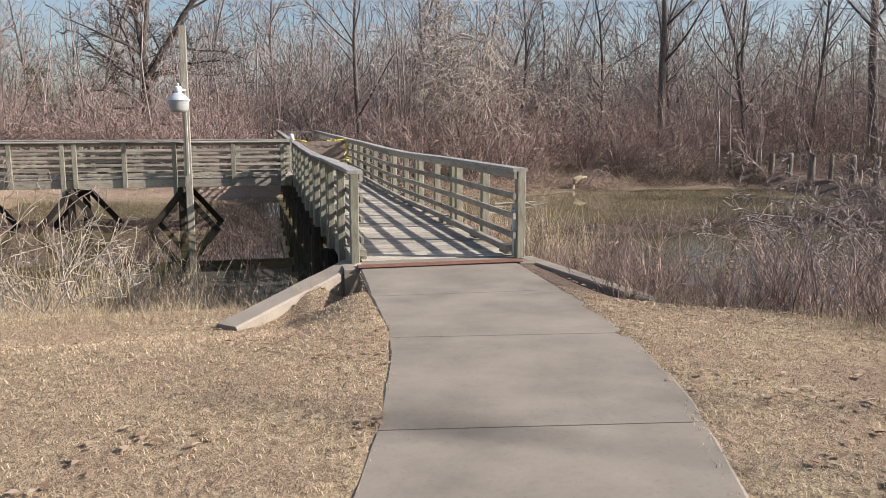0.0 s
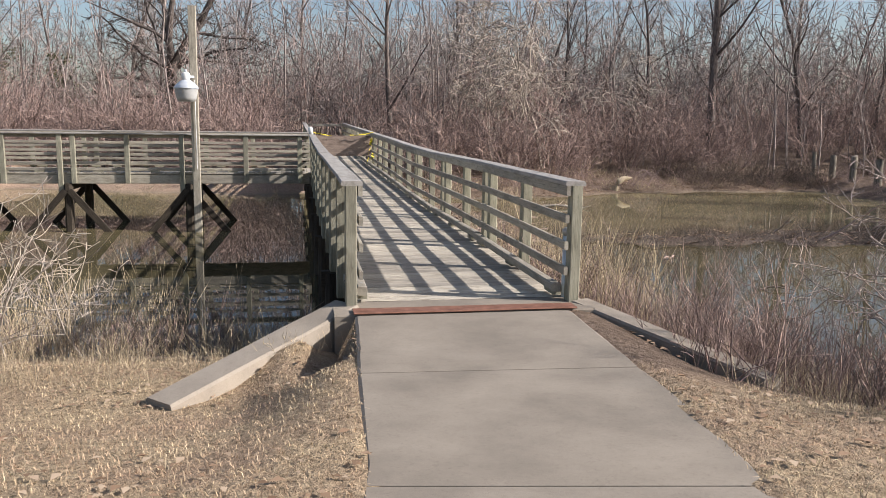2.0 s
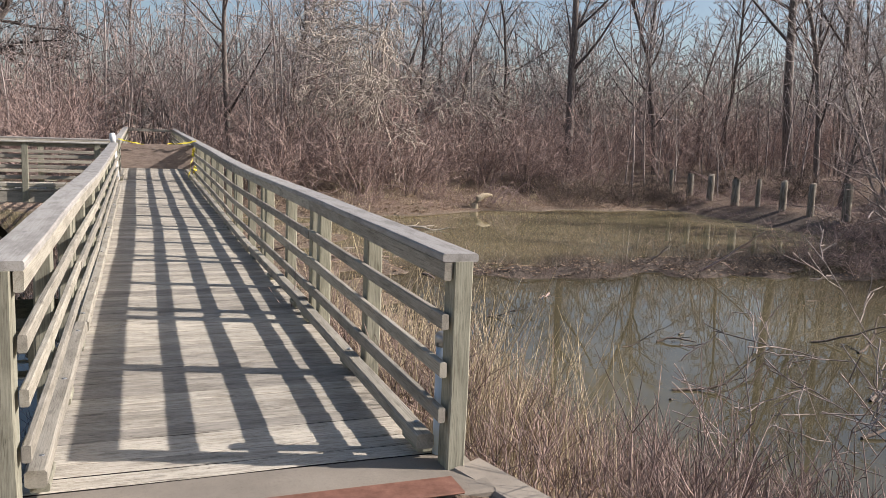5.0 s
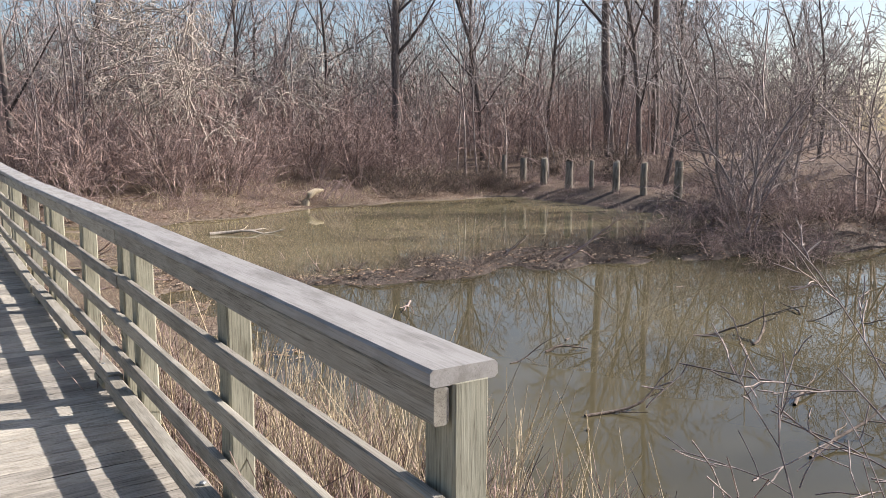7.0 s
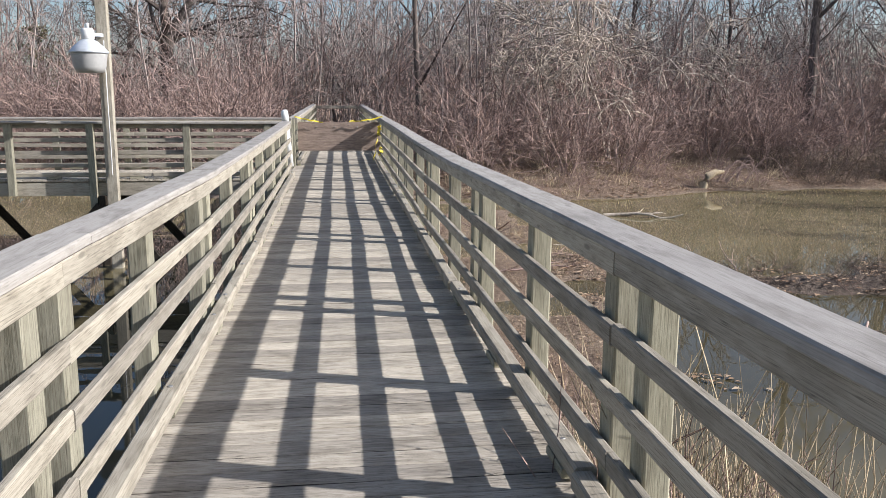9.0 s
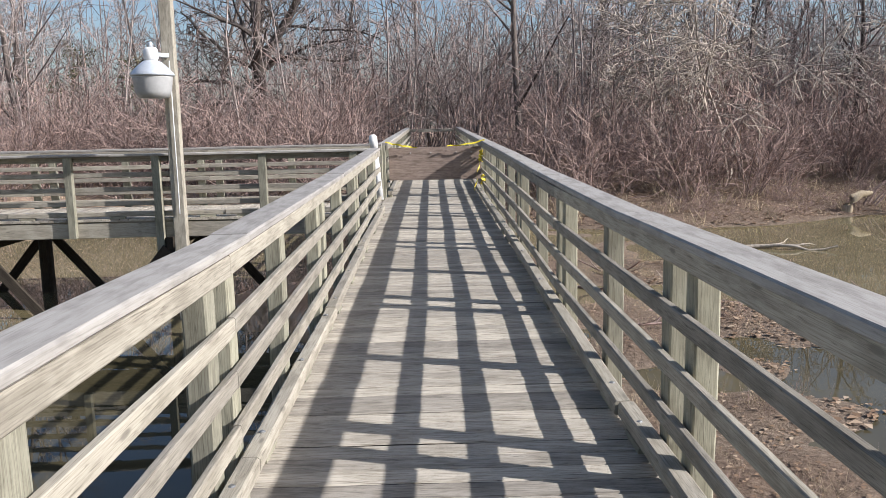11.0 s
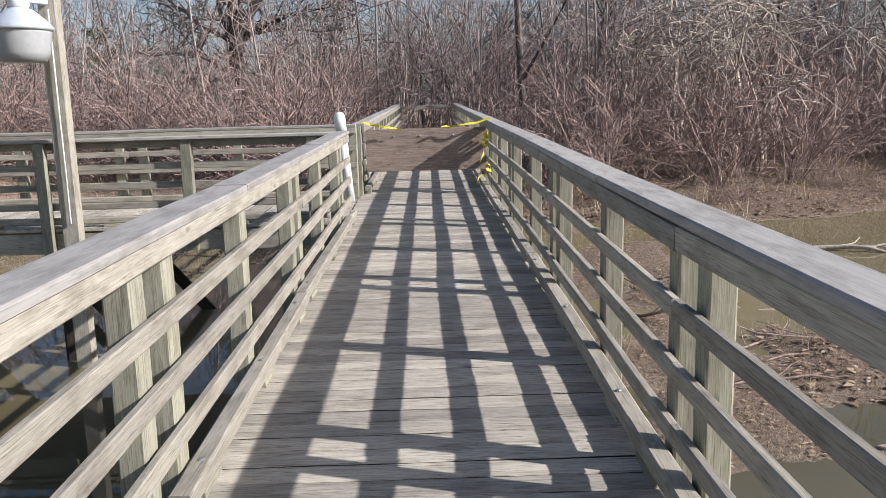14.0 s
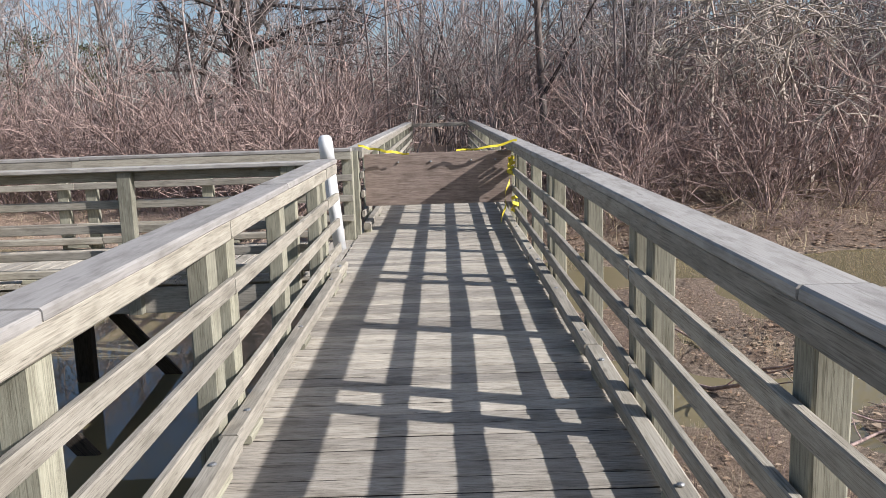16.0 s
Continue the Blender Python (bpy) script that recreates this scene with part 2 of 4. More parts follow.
# near black: the shade of open gaps between boards, put into the colour
M_JOINT = plain("joint_gap_shade", (0.03, 0.026, 0.022), 0.95, 0.0, 0.5)
M_WHITE = plain("white_plastic", (0.80, 0.80, 0.78), 0.4)
M_LAMP = plain("painted_lamp_housing", (0.62, 0.66, 0.70), 0.35, 0.3)
M_LENS = plain("frosted_lens", (0.45, 0.45, 0.44), 0.3)
M_TAPE = plain("yellow_tape", (0.75, 0.62, 0.05), 0.4)
M_STEEL = plain("galvanised_steel", (0.40, 0.40, 0.39), 0.45, 0.8)
M_BLUE = plain("pale_blue_plastic", (0.50, 0.58, 0.66), 0.4)

# ---- mesh helpers ----


def mesh_of(name, verts, faces, mat, smooth=False):
    me = bpy.data.meshes.new(name)
    me.from_pydata([tuple(v) for v in verts], [], [tuple(f) for f in faces])
    me.materials.append(mat)
    if smooth:
        me.shade_smooth()
    return me


def mesh_arrays(name, v, f, mat):
    """A mesh from an (n, 3) array of places and an (m, k) array of faces."""
    me = bpy.data.meshes.new(name)
    k = f.shape[1]
    me.vertices.add(len(v))
    me.vertices.foreach_set("co", np.ascontiguousarray(v, dtype=np.float32).ravel())
    me.loops.add(f.size)
    me.loops.foreach_set("vertex_index", f.ravel().astype(np.int32))
    me.polygons.add(len(f))
    me.polygons.foreach_set("loop_start", np.arange(0, f.size, k, dtype=np.int32))
    me.update(calc_edges=True)
    me.validate()
    me.materials.append(mat)
    return me


def child(name, me, parent, m=None, label=""):
    ob = new(name, me)
    ob.parent = parent
    if m is not None:
        ob.matrix_basis = m
    return tagged(ob, label)


def under(ob, parent):
    """Hangs a small piece under the part that it is fixed to, where it is."""
    ob.parent = parent
    ob.matrix_parent_inverse = parent.matrix_basis.inverted()
    return ob


def part(name, bm, mat, parent, label="", m=None, smooth=False):
    me = bpy.data.meshes.new(name)
    bm.to_mesh(me)
    bm.free()
    me.materials.append(mat)
    if smooth:
        me.shade_smooth()
    return child(name, me, parent, m, label)


def empty(name, label, category, group="", kind=""):
    return tagged(new(name), label, category, group, kind)


BOARDS = {}


def board(lx, ly, lz, mat, worn=0.006, seed=0):
    """A board along its own x axis, centred, with worn edges and a slight warp; alike boards share it."""
    key = (round(lx, 3), round(ly, 3), round(lz, 3), mat.name, seed)
    if key in BOARDS:
        return BOARDS[key]
    rng = random.Random(hash((key[0], key[1], key[2], seed)) & 0xffff)
    n = 2 if lx < 0.8 else 5
    w = worn
    prof = [(-ly / 2 + w, -lz / 2), (ly / 2 - w, -lz / 2), (ly / 2, -lz / 2 + w), (ly / 2, lz / 2 - w),
            (ly / 2 - w, lz / 2), (-ly / 2 + w, lz / 2), (-ly / 2, lz / 2 - w), (-ly / 2, -lz / 2 + w)]
    verts, faces = [], []
    for i in range(n):
        x = -lx / 2 + lx * i / (n - 1)
        oy, oz = rng.uniform(-1, 1) * 0.003, rng.uniform(-1, 1) * 0.002
        for y, z in prof:
            verts.append((x, y + oy + rng.uniform(-.0015, .0015), z + oz + rng.uniform(-.001, .001)))
    for i in range(n - 1):
        for j in range(8):
            a, b = i * 8 + j, i * 8 + (j + 1) % 8
            faces.append((a, b, b + 8, a + 8))
    faces.append(tuple(range(7, -1, -1)))
    faces.append(tuple((n - 1) * 8 + j for j in range(8)))
    me = mesh_of("board", verts, faces, mat)
    BOARDS[key] = me
    return me


def along(p, q, twist=0.0):
    """A pose at the middle of p and q whose x axis runs from p to q, its z axis as near to up as it can be."""
    p, q = Vector(p), Vector(q)
    d = (q - p).normalized()
    up = Vector((0, 0, 1)) if abs(d.z) < 0.95 else Vector((0, 1, 0))
    y = up.cross(d).normalized()
    z = d.cross(y)
    m = Matrix((d, y, z)).transposed().to_4x4()
    return Matrix.Translation((p + q) / 2) @ m @ pose(0, 0, 0, twist, 0, 0)


def beam(name, p, q, w, h, mat, parent, label="", seed=0, worn=0.006):
    lx = (Vector(q) - Vector(p)).length
    return child(name, board(lx, w, h, mat, worn, seed), parent, along(p, q), label)


def lathe(profile, k=24):
    """A turned shape from (radius, height) rows."""
    bm = bmesh.new()
    rings = []
    for r, z in profile:
        rings.append([bm.verts.new((r * math.cos(2 * math.pi * i / k), r * math.sin(2 * math.pi * i / k), z)) for i in range(k)])
    for a, b in zip(rings, rings[1:]):
        for i in range(k):
            bm.faces.new((a[i], a[(i + 1) % k], b[(i + 1) % k], b[i]))
    bm.faces.new(list(reversed(rings[0])))
    bm.faces.new(rings[-1])
    return bm


def tubes(lines, k):
    """Tapered tubes along polylines [(points, radii)], as arrays of places and quads."""
    vs, fs, base = [], [], 0
    ang = np.arange(k) * 2 * np.pi / k
    c, s = np.cos(ang), np.sin(ang)
    for pts, rad in lines:
        p = np.asarray(pts, float)
        r = np.asarray(rad, float)
        d = np.gradient(p, axis=0)
        d /= np.linalg.norm(d, axis=1)[:, None] + 1e-9
        ref = np.where(np.abs(d[:, 2:3]) > 0.9, np.array([[1., 0, 0]]), np.array([[0, 0, 1.]]))
        u = np.cross(d, ref)
        u /= np.linalg.norm(u, axis=1)[:, None] + 1e-9
        w = np.cross(d, u)
        ring = p[:, None] + r[:, None, None] * (u[:, None] * c[None, :, None] + w[:, None] * s[None, :, None])
        vs.append(ring.reshape(-1, 3))
        n = len(p)
        i, j = np.meshgrid(np.arange(n - 1), np.arange(k), indexing="ij")
        a = base + i * k + j
        b = base + i * k + (j + 1) % k
        fs.append(np.stack((a, b, b + k, a + k), -1).reshape(-1, 4))
        base += n * k
    return np.concatenate(vs), np.concatenate(fs)


def scatter(v, f, rows):
    """One shape repeated at rows of (x, y, z, turn, size, height), joined, as arrays."""
    vs, fs = [], []
    for i, (x, y, z, a, sc, hz) in enumerate(rows):
        ca, sa = math.cos(a) * sc, math.sin(a) * sc
        q = np.empty_like(v)
        q[:, 0] = v[:, 0] * ca - v[:, 1] * sa + x
        q[:, 1] = v[:, 0] * sa + v[:, 1] * ca + y
        q[:, 2] = v[:, 2] * hz + z
        vs.append(q)
        fs.append(f + i * len(v))
    return np.concatenate(vs), np.concatenate(fs)


def joined(pairs):
    vs, fs, base = [], [], 0
    for v, f in pairs:
        vs.append(v)
        fs.append(f + base)
        base += len(v)
    return np.concatenate(vs), np.concatenate(fs)


def smooth01(t):
    t = min(1.0, max(0.0, t))
    return t * t * (3 - 2 * t)


# ---- lie of the land ----
WATER = -1.55
LEFT_EDGE = [(-3.0, -3.4), (0.0, -1.15), (2.0, -0.28), (4.0, 0.43), (4.8, 0.65), (5.95, 0.89), (6.8, 1.0), (8.2, 1.07), (9.0, 1.12), (10.0, 1.18)]
RIGHT_EDGE = [(-3.0, -1.5), (0.0, 0.45), (2.0, 1.25), (3.66, 1.94), (4.45, 2.23), (5.07, 2.43), (6.3, 2.69), (7.6, 2.88), (8.5, 2.96), (10.0, 3.07)]



def lerp_rows(rows, y):
    for (a, u), (b, w) in zip(rows, rows[1:]):
        if y <= b:
            return u + (w - u) * max(0.0, (y - a)) / (b - a)
    return rows[-1][1]


def path_z(y):
    return 0.10 * (1 - smooth01((y - 5.5) / 4.5))


def rise(y):
    """The bridge climbs a little towards its far end."""
    return 0.0125 * max(0.0, y - 20.0)


def rail_rise(y):
    """The railing has settled unevenly along the bridge."""
    return rise(y) + 0.028 - 0.040 * smooth01((y - 13.0) / 4.0) + 0.017 * smooth01((y - 20.0) / 3.0)


def far_shore(x):
    w = 0.7 * math.sin(x * 0.5) + 0.35 * math.sin(x * 1.3 + 1)
    if x < 9:
        return 36.1 + 0.22 * (9 - x) * (1 if x > -12 else 0.6) + (-2.0 if x < -12 else 0) + w * 0.6
    if x < 21:
        return 36.1 + 0.28 * (x - 9) + w * 0.6
    return 39.5 - 0.15 * (x - 21) + w * 0.6


def bank_run(x, y):
    """How far a place lies past the top of the near bank, and how wide the bank is there."""
    s_left = y - 9.0 + 0.05 * x
    s_right = (x - 3.5) * 0.967 + (y - 9.0) * 0.254
    k = smooth01((x - 1.0) / 2.4)
    return s_left * (1 - k) + s_right * k, 8.0 * (1 - k) + 4.8 * k


def ground_z(x, y):
    n = noise.noise(Vector((x * 0.35, y * 0.35, 3.1)))
    mid = noise.noise(Vector((x * 0.8, y * 0.8, 5.7)))
    fine = noise.noise(Vector((x * 1.7, y * 1.7, 8.3)))
    land = path_z(y) - 0.008 + 0.012 * n + 0.010 * fine
    if y < 10.0:
        inside = min(x - lerp_rows(LEFT_EDGE, y), lerp_rows(RIGHT_EDGE, y) - x)
        land -= 0.09 * smooth01((inside - 0.04) / 0.2)
    if y < 10.4:
        # the lawn falls away from the path towards the wing walls
        out = max(lerp_rows(LEFT_EDGE, min(y, 9.9)) - x, x - lerp_rows(RIGHT_EDGE, min(y, 9.9)), 0.0)
        dip = 0.42 if x < 2 else 0.24
        land -= dip * smooth01((y - 6.2) / 3.2) * smooth01(out / 0.9)
        if 1.2 > x > 1.13 - (10.4 - y) * 1.06:
            land += 0.20 * smooth01((y - 9.1) / 0.8) * smooth01((out - 0.1) / 0.4)
        # a worn gully between the path and the wing wall
        if x < 2:
            land -= 0.26 * smooth01((y - 8.5) / 1.0) * smooth01(out / 0.12) * smooth01((0.6 - out) / 0.4)
    else:
        land -= 0.4
    s, wide = bank_run(x, y)
    s += 0.4 * n
    if 1.1 < x < 3.2:
        s = max(s, (y - 10.2) * 3) if y > 10.2 else min(s, -0.2)
    bank = smooth01(s / wide)
    z = land * (1 - bank) + (-1.95) * bank
    # mud flat beside the bridge, with puddles
    flat = smooth01((x - 2.4) / 1.2) * smooth01((10.0 - x) / 3.5) * smooth01((y - 15.5) / 4) * smooth01((39 - y) / 3)
    z = max(z, -1.95 + flat * (0.41 + 0.12 * n + 0.15 * mid + 0.04 * fine))
    # mud bar across the pond
    c = 24.5 - 0.1 * (x - 10)
    half = 2.2 + 0.13 * max(0.0, x - 10)
    bar = smooth01(1.2 - abs(y - c) / half) * smooth01((x - 6.5) / 2.5)
    z = max(z, -1.95 + bar * (0.44 + 0.14 * n + 0.22 * mid + 0.14 * fine))
    # far bank
    d = y - far_shore(x)
    if d > -4:
        up = -1.55 + 0.13 * d + 0.07 * n if d < 6 else -0.77 + 0.9 * smooth01((d - 6) / 14) + 0.1 * n
        z = max(z, up + 0.06 * fine) if d < 6 else up
    # shelf with the old piles, and the cut bank behind it
    e = x - 26.0 - 0.5 * n
    if e > -2 and y > 14:
        z = max(z, -1.95 + (0.95 + 0.2 * n) * smooth01((e + 2) / 3.0) + 0.95 * smooth01((e - 5.5) / 1.6) + 0.06 * fine)
    # brushy mound at the end of the mud bar
    m = math.hypot((x - 23.5) / 5.0, (y - 23.0) / 3.4)
    if m < 1:
        z = max(z, -1.95 + (0.95 + 0.25 * mid) * smooth01((1 - m) * 1.6) + 0.08 * fine)
    # west bank
    e = -26 - x
    if e > 0 and y > 9:
        z = max(z, -1.95 + 2.1 * smooth01(e / 6))
    return z


def spaced(*runs):
    out = []
    for a, b, step in runs:
        out += list(np.arange(a, b, step))
    return out + [runs[-1][1]]


gx = spaced((-400, -60, 40), (-60, -14, 2.0), (-14, -6, 0.5), (-6, 8, 0.16), (8, 32, 0.5), (32, 80, 2.0), (80, 400, 40))
gy = spaced((-300, -20, 40), (-20, -2, 1.5), (-2, 12.4, 0.16), (12.4, 46, 0.4), (46, 110, 2.5), (110, 500, 40))
gv = np.array([(x, y, ground_z(x, y)) for y in gy for x in gx])
ni = len(gx)
ii, jj = np.meshgrid(np.arange(len(gy) - 1), np.arange(ni - 1), indexing="ij")
ga = ii * ni + jj
gf = np.stack((ga, ga + 1, ga + ni + 1, ga + ni), -1).reshape(-1, 4)
ground_mesh = mesh_arrays("ground", gv, gf, M_GROUND)
ground_mesh.shade_smooth()
ground = tagged(new("ground", ground_mesh), "straw-coloured winter lawn falling to a muddy leaf-strewn bank", "ground", kind="structure")

wv = [(-120, -90, WATER), (160, -90, WATER), (160, 60, WATER), (-120, 60, WATER)]
water = tagged(new("water", mesh_of("water", wv, [(0, 1, 2, 3)], M_WATER)), "still murky brown pond water", "water", kind="structure")

# ---- path, abutment and wing walls ----
pavement = empty("pavement", "pale grey concrete footpath laid in slabs", "footpath", kind="structure")
JOINTS = [-3.0, -1.0, 0.9, 2.8, 4.68, 6.52, 8.3, 10.0]
for a, b in zip(JOINTS, JOINTS[1:]):
    verts, n = [], 8
    for i in range(n + 1):
        y = a + 0.006 + (b - a - 0.012) * i / n
        l, r = lerp_rows(LEFT_EDGE, y), lerp_rows(RIGHT_EDGE, y)
        l += 0.012 * noise.noise(Vector((0, y * 6, 1)))
        r += 0.012 * noise.noise(Vector((4, y * 6, 1)))
        skew = 0.26 * smooth01((9.2 - y) / 2)
        for fx in (0, 0.012, 0.25, 0.5, 0.75, 0.988, 1):
            z = path_z(y) - (0.012 if fx in (0, 1) else 0) - (0.008 if i in (0, n) else 0)
            verts.append((l + (r - l) * fx, y + skew * (0.25 - fx), z))
    m7 = 7
    faces = [(i * m7 + j, i * m7 + j + 1, (i + 1) * m7 + j + 1, (i + 1) * m7 + j) for i in range(n) for j in range(m7 - 1)]
    top = len(verts)
    verts += [(x, y, z - 0.16) for x, y, z in verts]
    rim = [j for j in range(m7)] + [i * m7 + m7 - 1 for i in range(1, n + 1)] + [n * m7 + j for j in range(m7 - 2, -1, -1)] + [i * m7 for i in range(n - 1, 0, -1)]
    faces += [(rim[(i + 1) % len(rim)], rim[i], rim[i] + top, rim[(i + 1) % len(rim)] + top) for i in range(len(rim))]
    child("slab", mesh_of("slab", verts, faces, M_CONC), pavement)

plate = empty("threshold_plate", "rusty brown steel plate across the bridge entrance", "plate")
beam("plate", (1.17, 10.09, 0.008), (3.13, 10.09, 0.008), 0.19, 0.014, M_RUST, plate)
abutment = tagged(new("abutment", board(2.3, 0.5, 1.6, M_CONC, 0.015)), "concrete abutment under the bridge end", "abutment", kind="structure")
abutment.matrix_basis = pose(2.16, 10.28, -0.806)


def wing(name, p, q, w, label):
    (x0, y0, z0), (x1, y1, z1) = p, q
    d = Vector((x1 - x0, y1 - y0)).normalized()
    nx, ny = -d.y * w / 2, d.x * w / 2
    bm = bmesh.new()
    rows = []
    for i in range(7):
        t = i / 6
        x, y, z = x0 + (x1 - x0) * t, y0 + (y1 - y0) * t, z0 + (z1 - z0) * t
        j = 0.012 * noise.noise(Vector((t * 7, x0, 0)))
        rows.append([bm.verts.new(c) for c in ((x - nx, y - ny, z - 1.3), (x - nx, y - ny, z - 0.02), (x - nx * .88, y - ny * .88, z + j),
                                               (x + nx * .88, y + ny * .88, z - j), (x + nx, y + ny, z - 0.02), (x + nx, y + ny, z - 1.3))])
    for a, b in zip(rows, rows[1:]):
        for i in range(5):
            bm.faces.new((a[i], b[i], b[i + 1], a[i + 1]))
    bm.faces.new(list(reversed(rows[0])))
    bm.faces.new(rows[-1])
    bmesh.ops.recalc_face_normals(bm, faces=bm.faces)
    me = bpy.data.meshes.new(name)
    bm.to_mesh(me)
    bm.free()
    me.materials.append(M_WING)
    return tagged(new(name, me), label, "wing wall", kind="structure")


wing("wall_wing_left", (1.13, 10.40, 0.02), (-0.27, 9.08, -0.36), 0.30, "low sloping concrete wing wall beside the footpath")
wing("wall_wing_right", (3.27, 10.32, 0.01), (4.10, 8.50, -0.19), 0.21, "low concrete wing wall sinking into weeds")

# ---- railings ----
BAY = 3.17


def railing(name, label, start, run, inward, length, posts, doubles, zf, group, kick=True, pick=0):
    """A railing from start along run (unit x, y); inward points to the deck. posts and doubles: distances along the run."""
    top = empty(name, label, "railing", group)
    sx, sy = start
    ux, uy = run
    ix, iy = inward
    rng = random.Random(len(label) * 7 + int(length * 10) + pick)

    def at(d, off, z):
        x, y = sx + ux * d + ix * off, sy + uy * d + iy * off
        return (x, y, z + zf(y))

    ang = math.degrees(math.atan2(uy, ux))
    for d, low in [(d, -0.30) for d in posts] + [(d + o, l) for d in doubles for o, l in ((-0.17, -0.30), (0.17, -0.55))]:
        lean = rng.uniform(-0.4, 0.4)
        me = board(1.03 - low, 0.10, 0.13, M_POST, 0.008, rng.randint(0, 3))
        x, y, z = at(d, 0, (1.03 + low) / 2)
        child("post", me, top, pose(x, y, z, 0, 0, ang) @ pose(0, 0, 0, lean, -90, 0))
    # boards in lengths that meet at posts
    cuts = [0.0] + sorted(d for d in doubles) + [length]
    cuts = [c for i, c in enumerate(cuts) if i == 0 or c - cuts[i - 1] > 0.6 or i == len(cuts) - 1]
    spans = []
    i = 0
    while i < len(cuts) - 1:
        j = min(i + rng.choice((1, 2)), len(cuts) - 1)
        spans.append((cuts[i], cuts[j]))
        i = j
    for a, b in spans:
        g = 0.003
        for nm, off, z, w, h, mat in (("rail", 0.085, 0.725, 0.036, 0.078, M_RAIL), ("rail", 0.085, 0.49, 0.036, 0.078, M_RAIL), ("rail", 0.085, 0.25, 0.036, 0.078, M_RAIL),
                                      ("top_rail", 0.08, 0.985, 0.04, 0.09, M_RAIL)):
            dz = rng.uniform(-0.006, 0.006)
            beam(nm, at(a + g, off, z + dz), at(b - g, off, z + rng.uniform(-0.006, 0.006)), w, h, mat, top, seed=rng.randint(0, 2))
    caps = [0.0]
    while caps[-1] < length - 4.6:
        caps.append(caps[-1] + rng.choice((3.2, 3.7, 4.2)))
    caps.append(length)
    for a, b in zip(caps, caps[1:]):
        beam("cap", at(a + 0.003, 0.012, 1.052 + rng.uniform(-.003, .003)), at(b - 0.003, 0.012, 1.052 + rng.uniform(-.003, .003)), 0.186, 0.042, M_CAP, top, seed=rng.randint(0, 2), worn=0.008)
    if kick:
        ks = [0.0]
        while ks[-1] < length - 3.6:
            ks.append(ks[-1] + rng.choice((2.4, 3.0, 3.6)))
        ks.append(length)
        for a, b in zip(ks, ks[1:]):
            kb = beam("kickboard", at(a + 0.12 if a == 0 else a + 0.006, 0.112 + rng.uniform(-.012, .014), 0.077 + rng.uniform(-.004, .006)), at(b - 0.006, 0.112 + rng.uniform(-.012, .014), 0.077 + rng.uniform(-.004, .006)), 0.092, 0.080, M_RAIL, top, seed=rng.randint(0, 2), worn=0.012)
            for d in (a + 0.3, (a + b) / 2, b - 0.3):
                child("block", board(0.25, 0.085, 0.04, M_POST), top, pose(*at(d, 0.11, 0.02), 0, 0, ang))
                bm = lathe([(0.016, 0), (0.016, 0.006), (0.010, 0.011)], 8)
                under(part("bolt", bm, M_STEEL, top, "", pose(*at(d, 0.112, 0.115))), kb)
    return top


def grid(first, step, stop):
    out = []
    while first < stop:
        out.append(first)
        first += step
    return out


END = 27.05
railing("bridge_railing", "weathered grey-green timber railing with three rails", (3.20, 10.30), (0, 1), (-1, 0), 22.78,
        [0.06] + grid(1.66, BAY, 22.4), grid(3.38, BAY, 22.4), rail_rise, "bridge railings")
railing("bridge_railing", "weathered grey-green timber railing with three rails", (1.17, 10.30), (0, 1), (1, 0), END - 10.30,
        [0.06] + grid(1.66, BAY, END - 10.5), grid(3.38, BAY, END - 10.5), rail_rise, "bridge railings", pick=2)
flat = lambda y: rise(27.0)
back = lambda y: rise(29.2)
railing("boardwalk_railing", "weathered timber railing along the side boardwalk", (1.08, 26.95), (-1, 0), (0, 1), 17.0,
        grid(0.25, 40, 1) + grid(1.74, BAY, 17), grid(3.30, BAY, 17), flat, "boardwalk railings")
railing("boardwalk_railing", "weathered timber railing along the side boardwalk", (1.17, 29.25), (-1, 0), (0, -1), 17.0,
        grid(0.06, 40, 1) + grid(1.74, BAY, 17), grid(3.30, BAY, 17), back, "boardwalk railings", pick=1)
railing("ramp_railing", "timber railing beyond the barricade", (1.17, 29.45), (0, 1), (1, 0), 17.0,
        [0.06] + grid(1.6, 1.6, 17), [], rise, "ramp railings")
railing("ramp_railing", "timber railing beyond the barricade", (3.20, 33.1), (0, 1), (-1, 0), 13.4,
        grid(0.5, 1.6, 13.4), [], rise, "ramp railings")
cross = empty("cross_rail", "timber rail closing the far end of the walkway", "rail")
for z in (0.95,):
    beam("rail", (1.2, 46.6, z + rise(46.6)), (3.2, 46.6, z + rise(46.6)), 0.04, 0.12, M_RAIL, cross)
for x in (1.25, 3.15):
    beam("post", (x, 46.67, rise(46.6) - 0.3), (x, 46.67, 1.0 + rise(46.6)), 0.09, 0.09, M_POST, cross)

